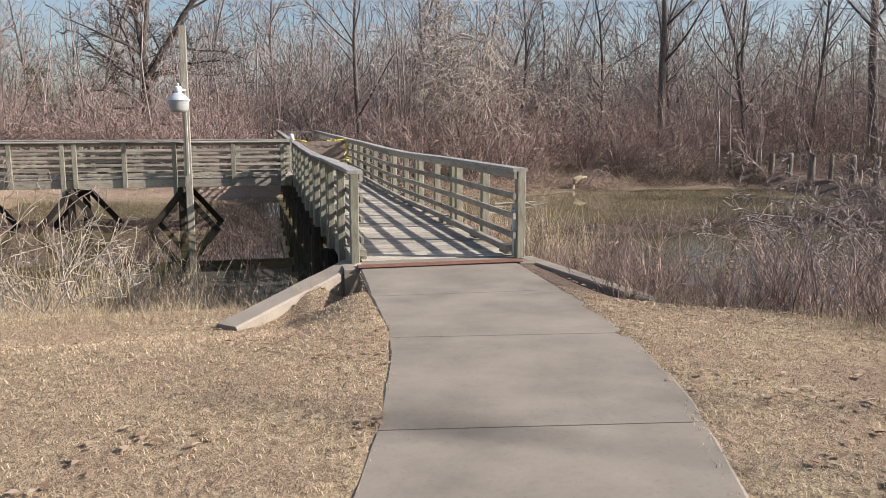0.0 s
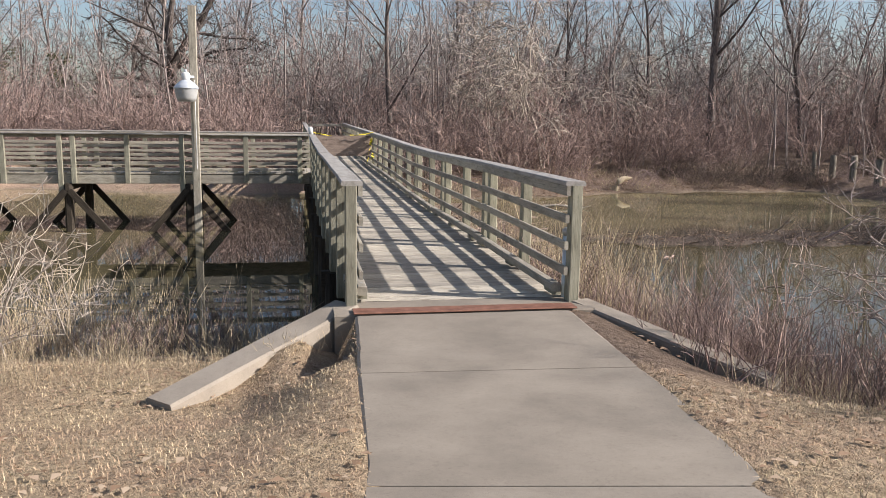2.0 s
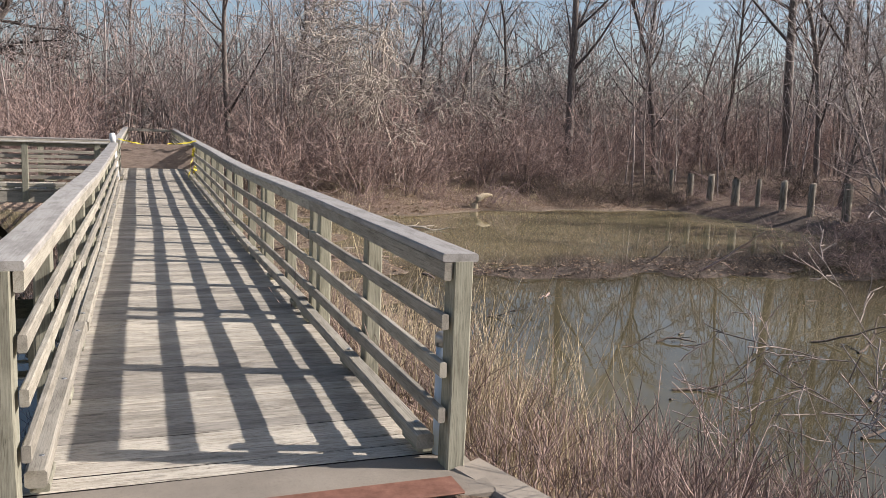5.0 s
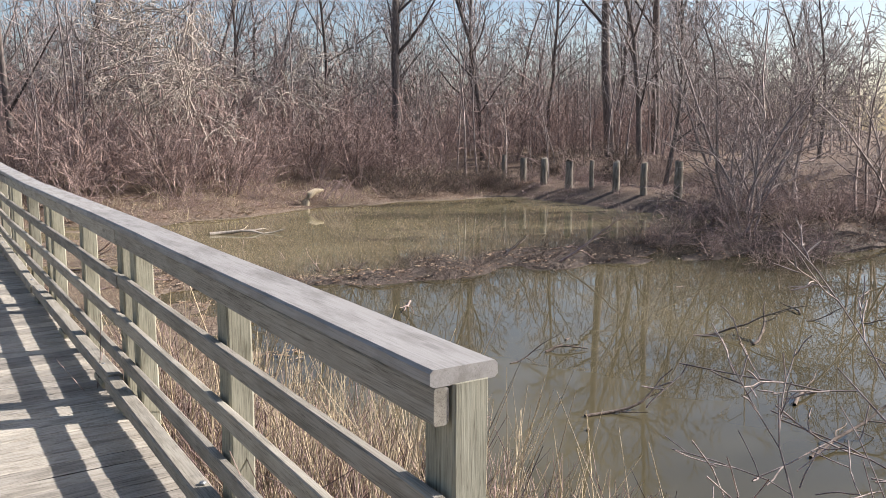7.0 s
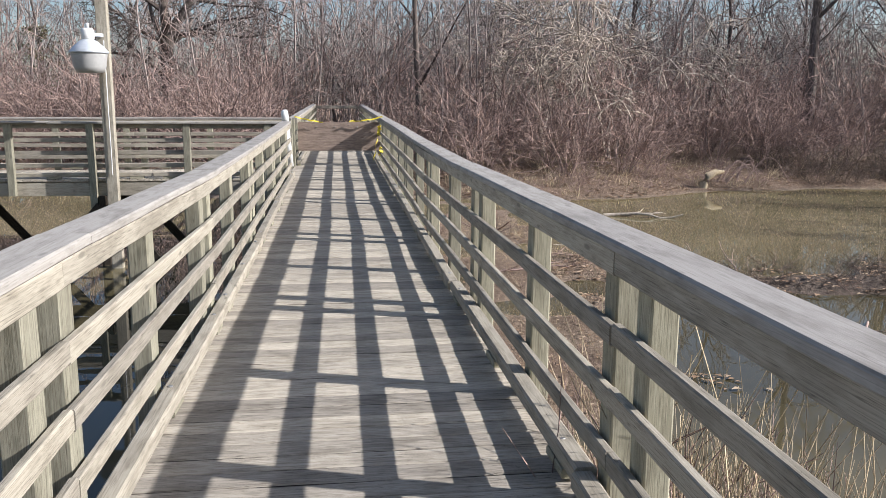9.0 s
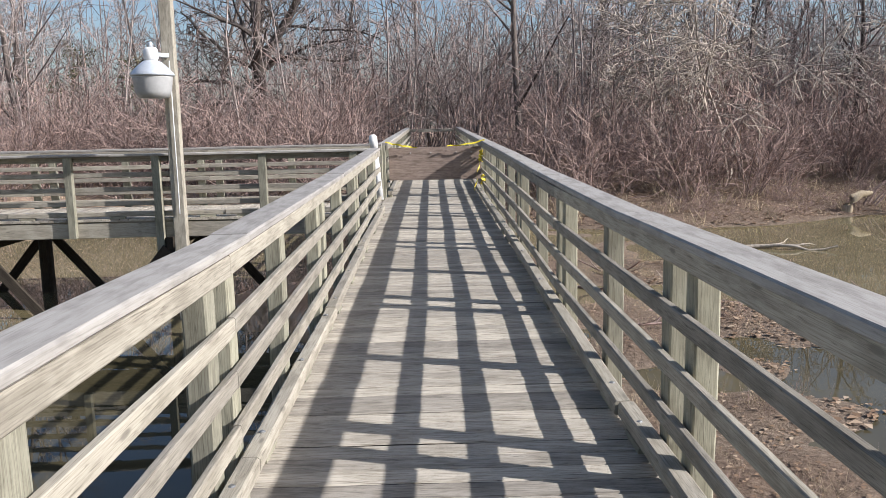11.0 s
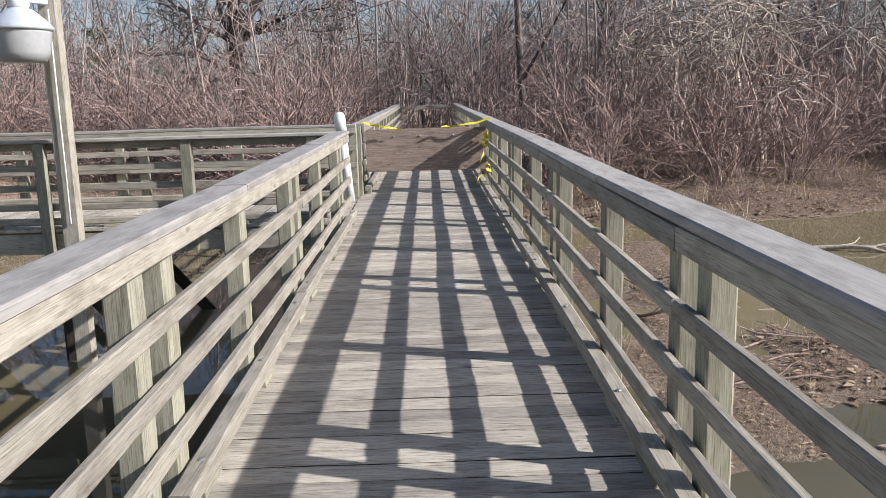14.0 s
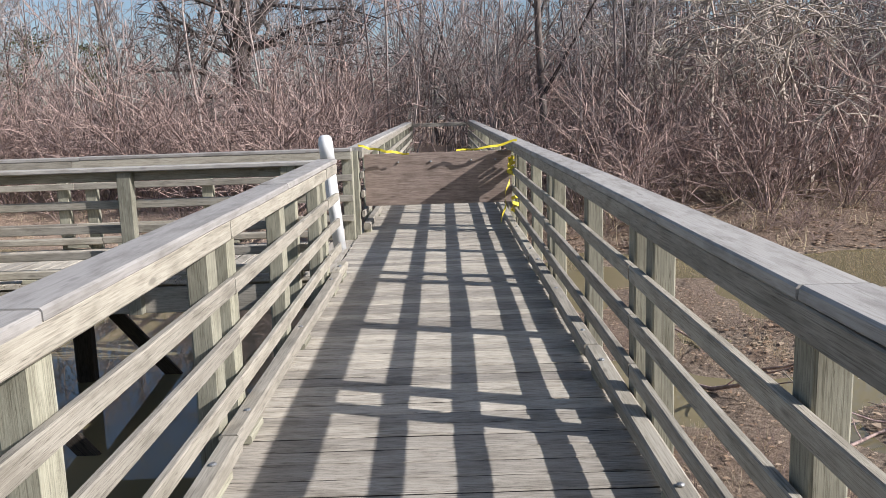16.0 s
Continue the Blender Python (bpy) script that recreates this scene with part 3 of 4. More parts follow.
# ---- piles, beams and braces below ----


def bent(y, xs, across, z, label, braces):
    """Two piles under the deck with a cross beam; across: (dx, dy) from one pile to the other."""
    x = xs
    top = empty("pile_bent", label, "bridge support", "bridge supports")
    (dx, dy) = across
    for k in (0, 1):
        px, py = x + dx * k, y + dy * k
        beam("piling", (px, py, -2.7), (px, py, z - 0.32), 0.22, 0.22, M_PILE, top, worn=0.05)
    beam("cross_beam", (x - dx * .08, y - dy * .08, z - 0.40), (x + dx * 1.08, y + dy * 1.08, z - 0.40), 0.10, 0.2, M_PILE, top)
    if braces:
        off = 0.14
        ox, oy = (0, off) if dx else (off, 0)
        for s, k in ((0, 1), (1, 0)):
            sg = 1 if s == 0 else -1
            beam("brace", (x + dx * s + ox * sg, y + dy * s + oy * sg, z - 0.5), (x + dx * k + ox * sg, y + dy * k + oy * sg, -2.0), 0.05, 0.16, M_BRACE, top)
    return top


for d in grid(13.68, BAY, 45):
    bent(d, 1.17, (2.03, 0), rise(d), "dark creosoted timber piles with crossed braces", True)
for d in [-2.22 - BAY * i for i in range(5)]:
    b = bent(27.0, d, (0, 2.2), rise(27), "dark creosoted timber piles standing in water", False)
    for sg in (-1, 1):
        beam("brace", (d + 0.05 * sg, 26.85, -0.40), (d + 1.35 * sg, 26.85, -1.95), 0.05, 0.17, M_PILE, b)
        beam("brace", (d + 0.05 * sg, 29.35, -0.40), (d + 1.35 * sg, 29.35, -1.95), 0.05, 0.17, M_PILE, b)
joists = empty("bridge_joists", "timber joists carrying the bridge deck", "joists", kind="structure")
for x in (1.24, 1.9, 2.5, 3.13):
    for a in grid(10.5, BAY, 46):
        b2 = min(a + BAY, 46.6)
        beam("joist", (x, a + .003, -0.20 + rise(a)), (x, b2 - .003, -0.20 + rise(b2)), 0.05, 0.24, M_POST, joists)
for y in (27.03, 28.1, 29.18):
    for i in range(5):
        a = 1.1 - BAY * i - (0 if i else 0.0)
        beam("joist", (a - .003, y, -0.19 + rise(27)), (a - BAY + .003, y, -0.19 + rise(27)), 0.05, 0.25, M_RAIL, joists)

# ---- the lamp post ----
lamp_post = empty("lamp_post", "tall weathered timber lamp post bolted to the boardwalk", "lamp post")
beam("pole", (-1.97, 26.68, -2.6), (-1.97, 26.68, 4.55), 0.20, 0.15, M_RAIL, lamp_post, worn=0.012)
beam("conduit", (-1.94, 26.575, 0.2), (-1.94, 26.575, 2.6), 0.016, 0.016, M_WHITE, lamp_post, "thin white conduit")
LZ = 2.02
lamp = empty("barn_lamp", "grey metal security lamp with a frosted drum lens", "lamp")
lm = pose(-2.13, 26.30, LZ)
part("lens", lathe([(0.22, 0.0), (0.27, 0.10), (0.30, 0.30), (0.31, 0.34)], 28), M_LENS, lamp, "frosted drum lens", lm, True)
part("hood", lathe([(0.325, 0.33), (0.33, 0.36), (0.25, 0.45), (0.15, 0.54), (0.09, 0.57)], 28), M_LAMP, lamp, "cone-shaped metal hood", lm, True)
housing = part("housing", lathe([(0.09, 0.565), (0.11, 0.59), (0.11, 0.72), (0.08, 0.76), (0.03, 0.765)], 20), M_WHITE, lamp, "white ballast housing", lm, True)
under(part("sensor", lathe([(0.035, 0.765), (0.035, 0.83), (0.02, 0.845)], 14), M_LAMP, lamp, "", lm, True), housing)
beam("bracket", (-2.08, 26.34, LZ + 0.66), (-1.97, 26.60, LZ + 0.66), 0.06, 0.06, M_LAMP, lamp)

# ---- barricade, pipe, tape ----
bz = rise(29.6)
board_y = 29.62
barricade = empty("barricade", "dark weathered plywood sheet blocking the walkway", "barricade")
panel = beam("panel", (1.28, board_y, bz + 0.65), (3.10, board_y, bz + 0.65), 0.02, 0.64, M_PLY, barricade)
for x in (1.7, 2.1, 2.6, 2.9):
    under(part("bolt", lathe([(0.014, 0), (0.014, 0.008), (0.008, 0.014)], 8), M_STEEL, barricade, "", pose(x, board_y - 0.012, bz + 0.86, 90)), panel)
pipe = empty("pipe_sleeve", "white plastic pipe with a rounded cap over a corner post", "pipe")
part("pipe", lathe([(0.060, 0.0), (0.060, 0.9)], 20), M_WHITE, pipe, "", pose(1.235, 27.24, rise(27.2) + 0.20, -1.5, -5.0), True)
part("cap", lathe([(0.068, 0.86), (0.070, 1.02), (0.062, 1.07), (0.040, 1.095), (0.01, 1.10)], 20), M_WHITE, pipe, "rounded white end cap", pose(1.235, 27.24, rise(27.2) + 0.20, -1.5, -5.0), True)


def ribbon(name, pts, w, parent, seed):
    rng = random.Random(seed)
    bm = bmesh.new()
    rows = []
    for i, p in enumerate(pts):
        p = Vector(p)
        t = rng.uniform(-1, 1) * 1.0
        d = Vector((0, math.sin(t) * w / 2, math.cos(t) * w / 2))
        rows.append((bm.verts.new(p - d), bm.verts.new(p + d)))
    for a, b in zip(rows, rows[1:]):
        bm.faces.new((a[0], b[0], b[1], a[1]))
    ob = part(name, bm, M_TAPE, parent)
    md = ob.modifiers.new("thick", 'SOLIDIFY')
    md.thickness = 0.002
    return ob


tape = empty("caution_tape", "torn yellow caution tape tied between the railings", "tape")
ty = 29.5
ribbon("strip", [(1.22 + 0.62 * i / 9, ty + 0.02 * math.sin(i), bz + 1.09 - 0.13 * (i / 9) ** 0.8 + 0.008 * math.sin(i * 2.2)) for i in range(10)], 0.032, tape, 1)
ribbon("strip", [(2.42 + 0.74 * i / 9, ty + 0.02 * math.sin(i), bz + 0.99 + 0.10 * (i / 9) ** 2 + 0.008 * math.sin(i * 1.7)) for i in range(10)], 0.032, tape, 2)
ribbon("strip", [(3.10 - 0.16 * (i / 9) + 0.02 * math.sin(i * 2), ty - 0.10 - 0.02 * i, bz + 0.98 - 0.85 * (i / 9)) for i in range(10)], 0.06, tape, 3)
ribbon("strip", [(3.08 + 0.05 * math.sin(i * 1.9), ty - 0.02 - 0.10 * math.cos(i * 1.9), bz + 0.90 - 0.02 * i) for i in range(12)], 0.05, tape, 4)
ribbon("strip", [(3.10 + 0.05 * math.sin(i * 1.9), ty - 0.2 - 0.10 * math.cos(i * 1.9), bz + 0.45 - 0.03 * i) for i in range(9)], 0.05, tape, 5)

jug = empty("capped_pipe", "pale blue plastic pipe with a dark cap behind the end post", "pipe")
part("body", lathe([(0.045, -0.6), (0.045, 0.40)], 16), M_BLUE, jug, "", pose(3.20, 10.52, 0.2), True)
part("cap", lathe([(0.052, 0.38), (0.055, 0.43), (0.04, 0.45)], 16), M_STEEL, jug, "grey cap", pose(3.20, 10.52, 0.2), True)

# ---- old piles, log and driftwood ----


def old_pile(x, y, h, r, seed):
    rng = random.Random(seed)
    gz = min(ground_z(x, y), WATER) - 0.4
    rows = [((x + rng.uniform(-.02, .02), y, gz + (h - gz) * i / 5), r * (1.05 - 0.03 * i)) for i in range(6)]
    rows += [((x, y, h + 0.02), r * 0.8), ((x, y, h + 0.03), 0.004)]
    v, f = tubes([([p for p, _ in rows], [q for _, q in rows])], 10)
    return tagged(new("mooring_post", mesh_arrays("mooring_post", v, f, M_OLD)), "weathered grey timber pile standing in the mud", "pile", "row of old piles")


M_DEBRIS = bark("wet_twigs", (0.07, 0.055, 0.045), (0.24, 0.19, 0.155))
M_SHRUB = bark("shrub_bark", (0.19, 0.155, 0.14), (0.45, 0.38, 0.345))
M_OLD = bark("old_pile_wood", (0.12, 0.105, 0.085), (0.31, 0.28, 0.225), 5)
for i, (y, h, r) in enumerate(((41.4, 0.25, .14), (39.8, 0.15, .2), (38.2, 0.18, .2), (36.4, 0.12, .22), (34.9, 0.2, .13), (33.4, 0.2, .18), (31.8, 0.22, .17), (30.0, 0.35, .2))):
    old_pile(26.95 - 0.05 * i, y, h, r * 0.85, i)


def wander(rng, p, d, length, n, crook, lift):
    pts = [Vector(p)]
    d = Vector(d).normalized()
    for i in range(n):
        d = (d + Vector((rng.gauss(0, crook), rng.gauss(0, crook), rng.gauss(0, crook) + lift))).normalized()
        pts.append(pts[-1] + d * length / n)
    return pts


def plant(rng, trunk, r, kids, ratio, spread, crook, lift, start, lean=(0, 0, 1), tip=0.3, thick=0.5, nseg=(7, 5, 4, 3)):
    """Branch lines of a bare woody plant: kids, ratio and spread per level."""
    lines = []

    def branch(p, d, length, rad, lvl):
        n = nseg[min(lvl, len(nseg) - 1)]
        pts = wander(rng, p, d, length, n, crook, lift if lvl else 0.02)
        rads = [rad * (1 - (1 - tip) * i / n) for i in range(n + 1)]
        lines.append((pts, rads, lvl))
        if lvl >= len(kids):
            return
        for c in range(kids[lvl]):
            f = start[lvl] + (0.98 - start[lvl]) * (c + rng.random()) / kids[lvl]
            i = min(n - 1, int(f * n))
            q = pts[i].lerp(pts[i + 1], f * n - i)
            along_d = (pts[i + 1] - pts[i]).normalized()
            side = Vector((rng.gauss(0, 1), rng.gauss(0, 1), rng.gauss(0, 0.5)))
            side = (side - along_d * side.dot(along_d)).normalized()
            a = radians(rng.uniform(*spread[lvl]))
            branch(q, along_d * math.cos(a) + side * math.sin(a), length * ratio[lvl] * rng.uniform(0.6, 1.15) * (1.15 - 0.45 * f), rads[i] * thick * rng.uniform(0.7, 1.1), lvl + 1)

    branch((0, 0, -0.15), lean, trunk, r, 0)
    return lines


def stitched(trunk, limbs):
    """Trunk and limbs, all of quads, in one pair of arrays."""
    return joined([tubes(trunk, 8), tubes(limbs, 5)])


def woody(lines, thin=0.005):
    trunk = [(p, r) for p, r, l in lines if l == 0]
    limbs = [(p, r) for p, r, l in lines if l == 1]
    twigs = [(p, [max(q, thin) for q in r]) for p, r, l in lines if l > 1]
    out = [joined([tubes(trunk, 8)] )]
    if limbs:
        out = [stitched(trunk, limbs)]
    if twigs:
        out.append(tubes(twigs, 3))
    return out


rng = random.Random(11)
log = tagged(new("log"), "pale broken stump on the far bank", "log")
v, f = tubes([([(15.15, 38.9, -1.7), (15.2, 38.9, -1.3), (15.35, 38.9, -1.06), (15.65, 38.95, -0.92), (16.0, 39.0, -0.9)], [.17, .16, .15, .12, .05])], 10)
child("trunk", mesh_arrays("trunk", v, f, M_REED), log)
roots = empty("arched_branches", "bleached arching branches on the bank", "branches")
for i in range(9):
    x0, y0 = 16.2 + rng.uniform(-.4, 1.4), 39.2 + rng.uniform(-.5, .8)
    w, h = rng.uniform(0.7, 1.8), rng.uniform(0.35, 0.95)
    pts = [(x0 + w * (t - .2), y0 + rng.uniform(-.05, .05), -1.4 + h * math.sin(math.pi * min(1, t * 1.05)) + 0.1) for t in np.linspace(0, 1, 10)]
    v, f = tubes([(pts, [.026 * (1 - 0.7 * t) for t in np.linspace(0, 1, 10)])], 5)
    child("branch", mesh_arrays("branch", v, f, M_BRUSH), roots)


def stick(x, y, a, length, r, mat, seed, label):
    q = random.Random(seed)
    z = max(ground_z(x, y), WATER)
    d = Vector((math.cos(a), math.sin(a), 0.05))
    lines = [(wander(q, (x, y, z + r * 0.4), d, length, 7, 0.16, 0), [r * (1 - 0.09 * i) for i in range(8)])]
    for k in range(3):
        p = lines[0][0][2 + k]
        lines.append((wander(q, p, d + Vector((q.gauss(0, .5), q.gauss(0, .5), q.uniform(0, .4))), length * .3, 4, 0.2, 0), [r * .4 * (1 - .15 * i) for i in range(5)]))
    v, f = tubes(lines, 6)
    return tagged(new("driftwood", mesh_arrays("driftwood", v, f, mat)), label, "driftwood", "driftwood")


stick(9.4, 32.6, -0.25, 2.2, 0.06, M_PALE, 1, "pale driftwood branch lying in the shallow water")
for i in range(26):
    q = random.Random(100 + i)
    x = q.uniform(5, 24)
    y = 24.5 - 0.1 * (x - 10) + q.gauss(0, 1.3)
    if i % 3 == 0:
        x, y = q.uniform(4.2, 8.5), q.uniform(18, 32)
    stick(x, y, q.uniform(0, 6.28), q.uniform(0.6, 2.4), q.uniform(.012, .04), M_PALE if i % 4 == 0 else M_BRUSH, i, "fallen stick on the mud")

for i in range(16):
    q = random.Random(160 + i)
    x, y = q.uniform(7.0, 17.0), q.uniform(12.5, 20.5)
    if ground_z(x, y) < WATER:
        stick(x, y, q.uniform(-.6, .6), q.uniform(0.5, 1.8), q.uniform(.01, .026), M_DEBRIS, 60 + i, "dark stick floating on the pond")

# ---- trees ----
OAKS, STEMS, BUSHES, TALL = [], [], [], []
# woodland trees: slim trunks with fine upswept crowns, then tall ones with a long clear trunk
for i in range(6):
    q = random.Random(200 + i)
    if i < 4:
        lines = plant(q, 14.0, 0.17, (16, 8, 4), (0.34, 0.44, 0.45), ((22, 60), (28, 65), (25, 60)), 0.085, 0.05, (0.2, 0.15, 0.15), thick=0.5, nseg=(8, 4, 3, 2))
    else:
        lines = plant(q, 19.0, 0.27, (17, 8, 4), (0.30, 0.42, 0.45), ((30, 72), (28, 65), (25, 60)), 0.045, 0.05, (0.33, 0.15, 0.15), thick=0.45, nseg=(9, 4, 3, 2))
    OAKS.append([mesh_arrays("wood", *w, M_BARK if k < 1 else M_CROWN) for k, w in enumerate(woody(lines, 0.017))])


def spreading_oak():
    """A short forked trunk with long crooked level limbs."""
    q = random.Random(291)
    lines = plant(q, 5.2, 0.42, (), (), (), 0.05, 0.0, (), tip=0.8, nseg=(6,))
    top = lines[0][0][-1]
    for k, (dx, dy, dz, ln, r) in enumerate(((-0.3, 0.2, 1.0, 9.0, 0.25), (0.35, -0.1, 1.0, 9.5, 0.27), (0.05, 0.4, 1.0, 8.0, 0.2))):
        for p, rr, l in plant(q, ln, r, (9, 7, 4), (0.5, 0.45, 0.45), ((35, 75), (30, 70), (25, 65)), 0.12, 0.03, (0.15, 0.15, 0.15), lean=(dx, dy, dz), thick=0.5, nseg=(6, 5, 3, 2)):
            lines.append(([u + top + Vector((0, 0, -0.1)) for u in p], rr, l if k else max(l, 1)))
    for k in range(9):
        a = k * 2.4 + q.uniform(-.3, .3)
        base = lines[0][0][3].lerp(top, q.random())
        for p, rr, l in plant(q, q.uniform(5.0, 7.5), 0.14, (8, 6, 3), (0.42, 0.45, 0.45), ((30, 75), (30, 70), (25, 60)), 0.20, 0.035, (0.2, 0.15, 0.15), lean=(math.cos(a), math.sin(a) * .7, q.uniform(0.05, 0.35)), thick=0.5, nseg=(8, 4, 3, 2)):
            lines.append(([u + base + Vector((0, 0, 0.15)) for u in p], rr, l + 1))
    return lines


OAKS.append([mesh_arrays("wood", *w, M_OAK) for k, w in enumerate(woody(spreading_oak(), 0.018))])
for i in range(7):
    q = random.Random(300 + i)
    lines = plant(q, 9.5, 0.055, (10, 3), (0.30, 0.42), ((20, 65), (25, 70)), 0.075, 0.05, (0.18, 0.2), thick=0.45, nseg=(6, 2, 2))
    STEMS.append([tubes([(p, r) for p, r, l in lines if l == 0], 4), tubes([(p, [max(u, 0.015) for u in r]) for p, r, l in lines if l], 3)])
for i in range(5):
    q = random.Random(400 + i)
    sets = []
    for k in range(7):
        a = q.uniform(0, 6.28)
        sets += plant(q, q.uniform(1.6, 3.0), 0.016, (4, 2), (0.55, 0.5), ((20, 60), (25, 65)), 0.16, -0.04, (0.15, 0.2), lean=(math.cos(a) * .55, math.sin(a) * .55, 1), thick=0.6, nseg=(3, 2, 1))
    BUSHES.append(tubes([(p, [max(u, 0.0095) for u in r]) for p, r, l in sets], 3))
    TALL.append(tubes([(p, [max(u * 0.7, 0.0075) for u in r]) for p, r, l in sets], 3))


def tree(kind, x, y, turn, size, label, name="tree"):
    top = empty(name, label, "tree")
    top.matrix_basis = pose(x, y, ground_z(x, y) - 0.1, 0, 0, turn) @ Matrix.Scale(size, 4)
    for nm, me in zip(("trunk", "crown"), OAKS[kind]):
        child(nm, me, top)
    return top


BARE = "bare grey-brown deciduous tree in the winter woods"
tree(6, -6.8, 58, 20, 1.0, "large spreading bare oak with crooked dark limbs")
tree(1, 6.0, 49.0, 100, 1.0, "bare tree with crooked limbs behind the bridge")
tree(4, 24.9, 48.6, 210, 1.0, "tall dark straight-trunked bare tree")
tree(5, 37.2, 44.5, 10, 1.15, "tall dark straight-trunked bare tree")
tree(4, 41.6, 45.0, 300, 1.1, "tall dark straight-trunked bare tree")
tree(5, 31.0, -10.6, 40, 0.9, "bare tree standing on the lawn behind the walker")
tree(0, 37.5, -5.4, 130, 1.55, "bare tree standing on the lawn behind the walker")
for i, (x, y, z) in enumerate(((22.4, 24.0, 1.0), (24.6, 25.6, 1.1), (26.2, 22.4, 0.95), (20.8, 22.6, .6), (28.5, 26.5, 1.15), (25.2, 20.4, .9))):
    top = empty("bank_tree", "small bare multi-stemmed tree on the brushy mud bank", "tree", "bank trees")
    top.matrix_basis = pose(x, y, ground_z(x, y) - 0.1, 0, 0, 50 * i) @ Matrix.Scale(z, 4)
    for k in range(4):
        q = random.Random(520 + i * 10 + k)
        a = q.uniform(0, 6.28)
        lines = plant(q, q.uniform(5.0, 7.5), 0.065, (11, 6, 3), (0.40, 0.45, 0.45), ((25, 65), (30, 70), (30, 60)), 0.12, 0.0, (0.15, 0.15, 0.2), lean=(math.cos(a) * .35, math.sin(a) * .35, 1), thick=0.5, nseg=(6, 4, 2, 1))
        v, f = tubes([(p, [max(u, 0.009) for u in r]) for p, r, l in lines], 3)
        child("stem", mesh_arrays("stem", v, f, M_SHRUB), top, pose(q.uniform(-.25, .25), q.uniform(-.25, .25), 0))


def evergreen(x, y, h, w, seed, label):
    """A slim tree hung with small dull leaves in uneven clumps."""
    q = random.Random(seed)
    top = empty("evergreen", label, "tree", "vine-hung trees")
    top.matrix_basis = pose(x, y, ground_z(x, y) - 0.1)
    lines = plant(q, h, 0.09, (18, 5), (0.24, 0.5), ((35, 80), (30, 70)), 0.08, 0.03, (0.15, 0.2), nseg=(7, 4, 2))
    v, f = tubes([(p, [max(u, 0.012) for u in r]) for p, r, l in lines], 4)
    child("trunk", mesh_arrays("trunk", v, f, M_BARK), top)
    vs, fs = [], []
    for p, r, l in lines[1:]:
        for c in p[1:]:
            if q.random() < 0.3:
                continue
            for _ in range(7):
                o = c + Vector((q.gauss(0, .16 * w), q.gauss(0, .16 * w), q.gauss(0, .14 * w)))
                u = Vector((q.gauss(0, 1), q.gauss(0, 1), q.gauss(0, .6))).normalized() * q.uniform(0.04, 0.08)
                t = u.cross(Vector((q.gauss(0, 1), q.gauss(0, 1), q.gauss(0, 1)))).normalized() * 0.035
                n0 = len(vs)
                vs += [o - u, o + t, o + u, o - t]
                fs.append((n0, n0 + 1, n0 + 2, n0 + 3))
    child("foliage", mesh_arrays("foliage", np.array([tuple(c) for c in vs]), np.array(fs), M_GREEN), top, None, "dull olive leaves in uneven clumps")


evergreen(-16.3, 56, 6.6, 1.2, 71, "slim tree hung with dull olive and brown vine leaves")
evergreen(-13.0, 57, 5.4, 0.9, 72, "small dark evergreen among bare saplings")
evergreen(-19.5, 58, 6.0, 1.3, 73, "slim tree hung with dull olive and brown vine leaves")
q = random.Random(5)
spots = [(-6.8, 58), (6, 49), (24.9, 48.6), (37.2, 44.5), (41.6, 45)]
tries = 0
while len(spots) < 60 and tries < 3000:
    tries += 1
    x, y = q.uniform(-44, 70), q.uniform(47, 80)
    if len(spots) > 48:
        x, y = q.uniform(30, 64), q.uniform(27, 58)
    if min((x - a) ** 2 + (y - b) ** 2 for a, b in spots) < 14 or (-12 < x < -1 and y < 62):
        continue
    spots.append((x, y))
    tree(q.randrange(4), x, y, q.uniform(0, 360), q.uniform(0.7, 1.1), BARE)


def stand(name, label, shapes, mat, rows, category):
    groups = [[] for _ in shapes]
    for i, r in enumerate(rows):
        groups[i % len(shapes)].append(r)
    pairs = []
    for sh, g in zip(shapes, groups):
        for w in (sh if isinstance(sh, list) else [sh]):
            if g:
                pairs.append(scatter(w[0], w[1], g))
    v, f = joined(pairs)
    return tagged(new(name, mesh_arrays(name, v, f, mat)), label, category, kind="stuff")


def sow(seed, n, xr, yr, size, keep, sink=0.05, tall=(0.8, 1.2)):
    q = random.Random(seed)
    rows = []
    while len(rows) < n:
        x, y = q.uniform(*xr), q.uniform(*yr)
        if not keep(x, y, q):
            continue
        s = q.uniform(*size)
        rows.append((x, y, ground_z(x, y) - sink, q.uniform(0, 6.28), s, s * q.uniform(*tall)))
    return rows


def in_wood(x, y, q):
    if -1.5 < x < 6 and y < 48.5:
        return False
    if x > 25:
        return y > 36 + 6 * q.random() and x < 60 and q.random() < 0.6
    return y > far_shore(x) + 4.0 + 4 * q.random() ** 2


def at_edge(x, y, q):
    if 0 < x < 4.4 and y < 50:
        return False
    d = y - far_shore(x)
    if x > 23:
        return y > far_shore(x) + 7 and q.random() < 0.25
    return 2.0 + 2.5 * q.random() < d < 9


def left_brush(x, y, q):
    return y > far_shore(x) + 4.5


def east_wood(x, y, q):
    return y < far_shore(x) + 16 and x > 33 + 2 * q.random()


stand("thicket", "dense stand of thin grey saplings", STEMS, M_TWIG, sow(21, 380, (-38, 60), (38, 66), (0.5, 1.1), in_wood), "saplings")
stand("thicket", "thin grey saplings on the cut bank", STEMS, M_TWIG, sow(26, 60, (31, 60), (22, 50), (0.5, 1.1), east_wood), "saplings")
stand("far_woods", "far winter woods of bare grey stems", STEMS, M_FARTWIG, sow(22, 290, (-70, 110), (64, 105), (0.9, 1.4), lambda x, y, q: True), "woods")
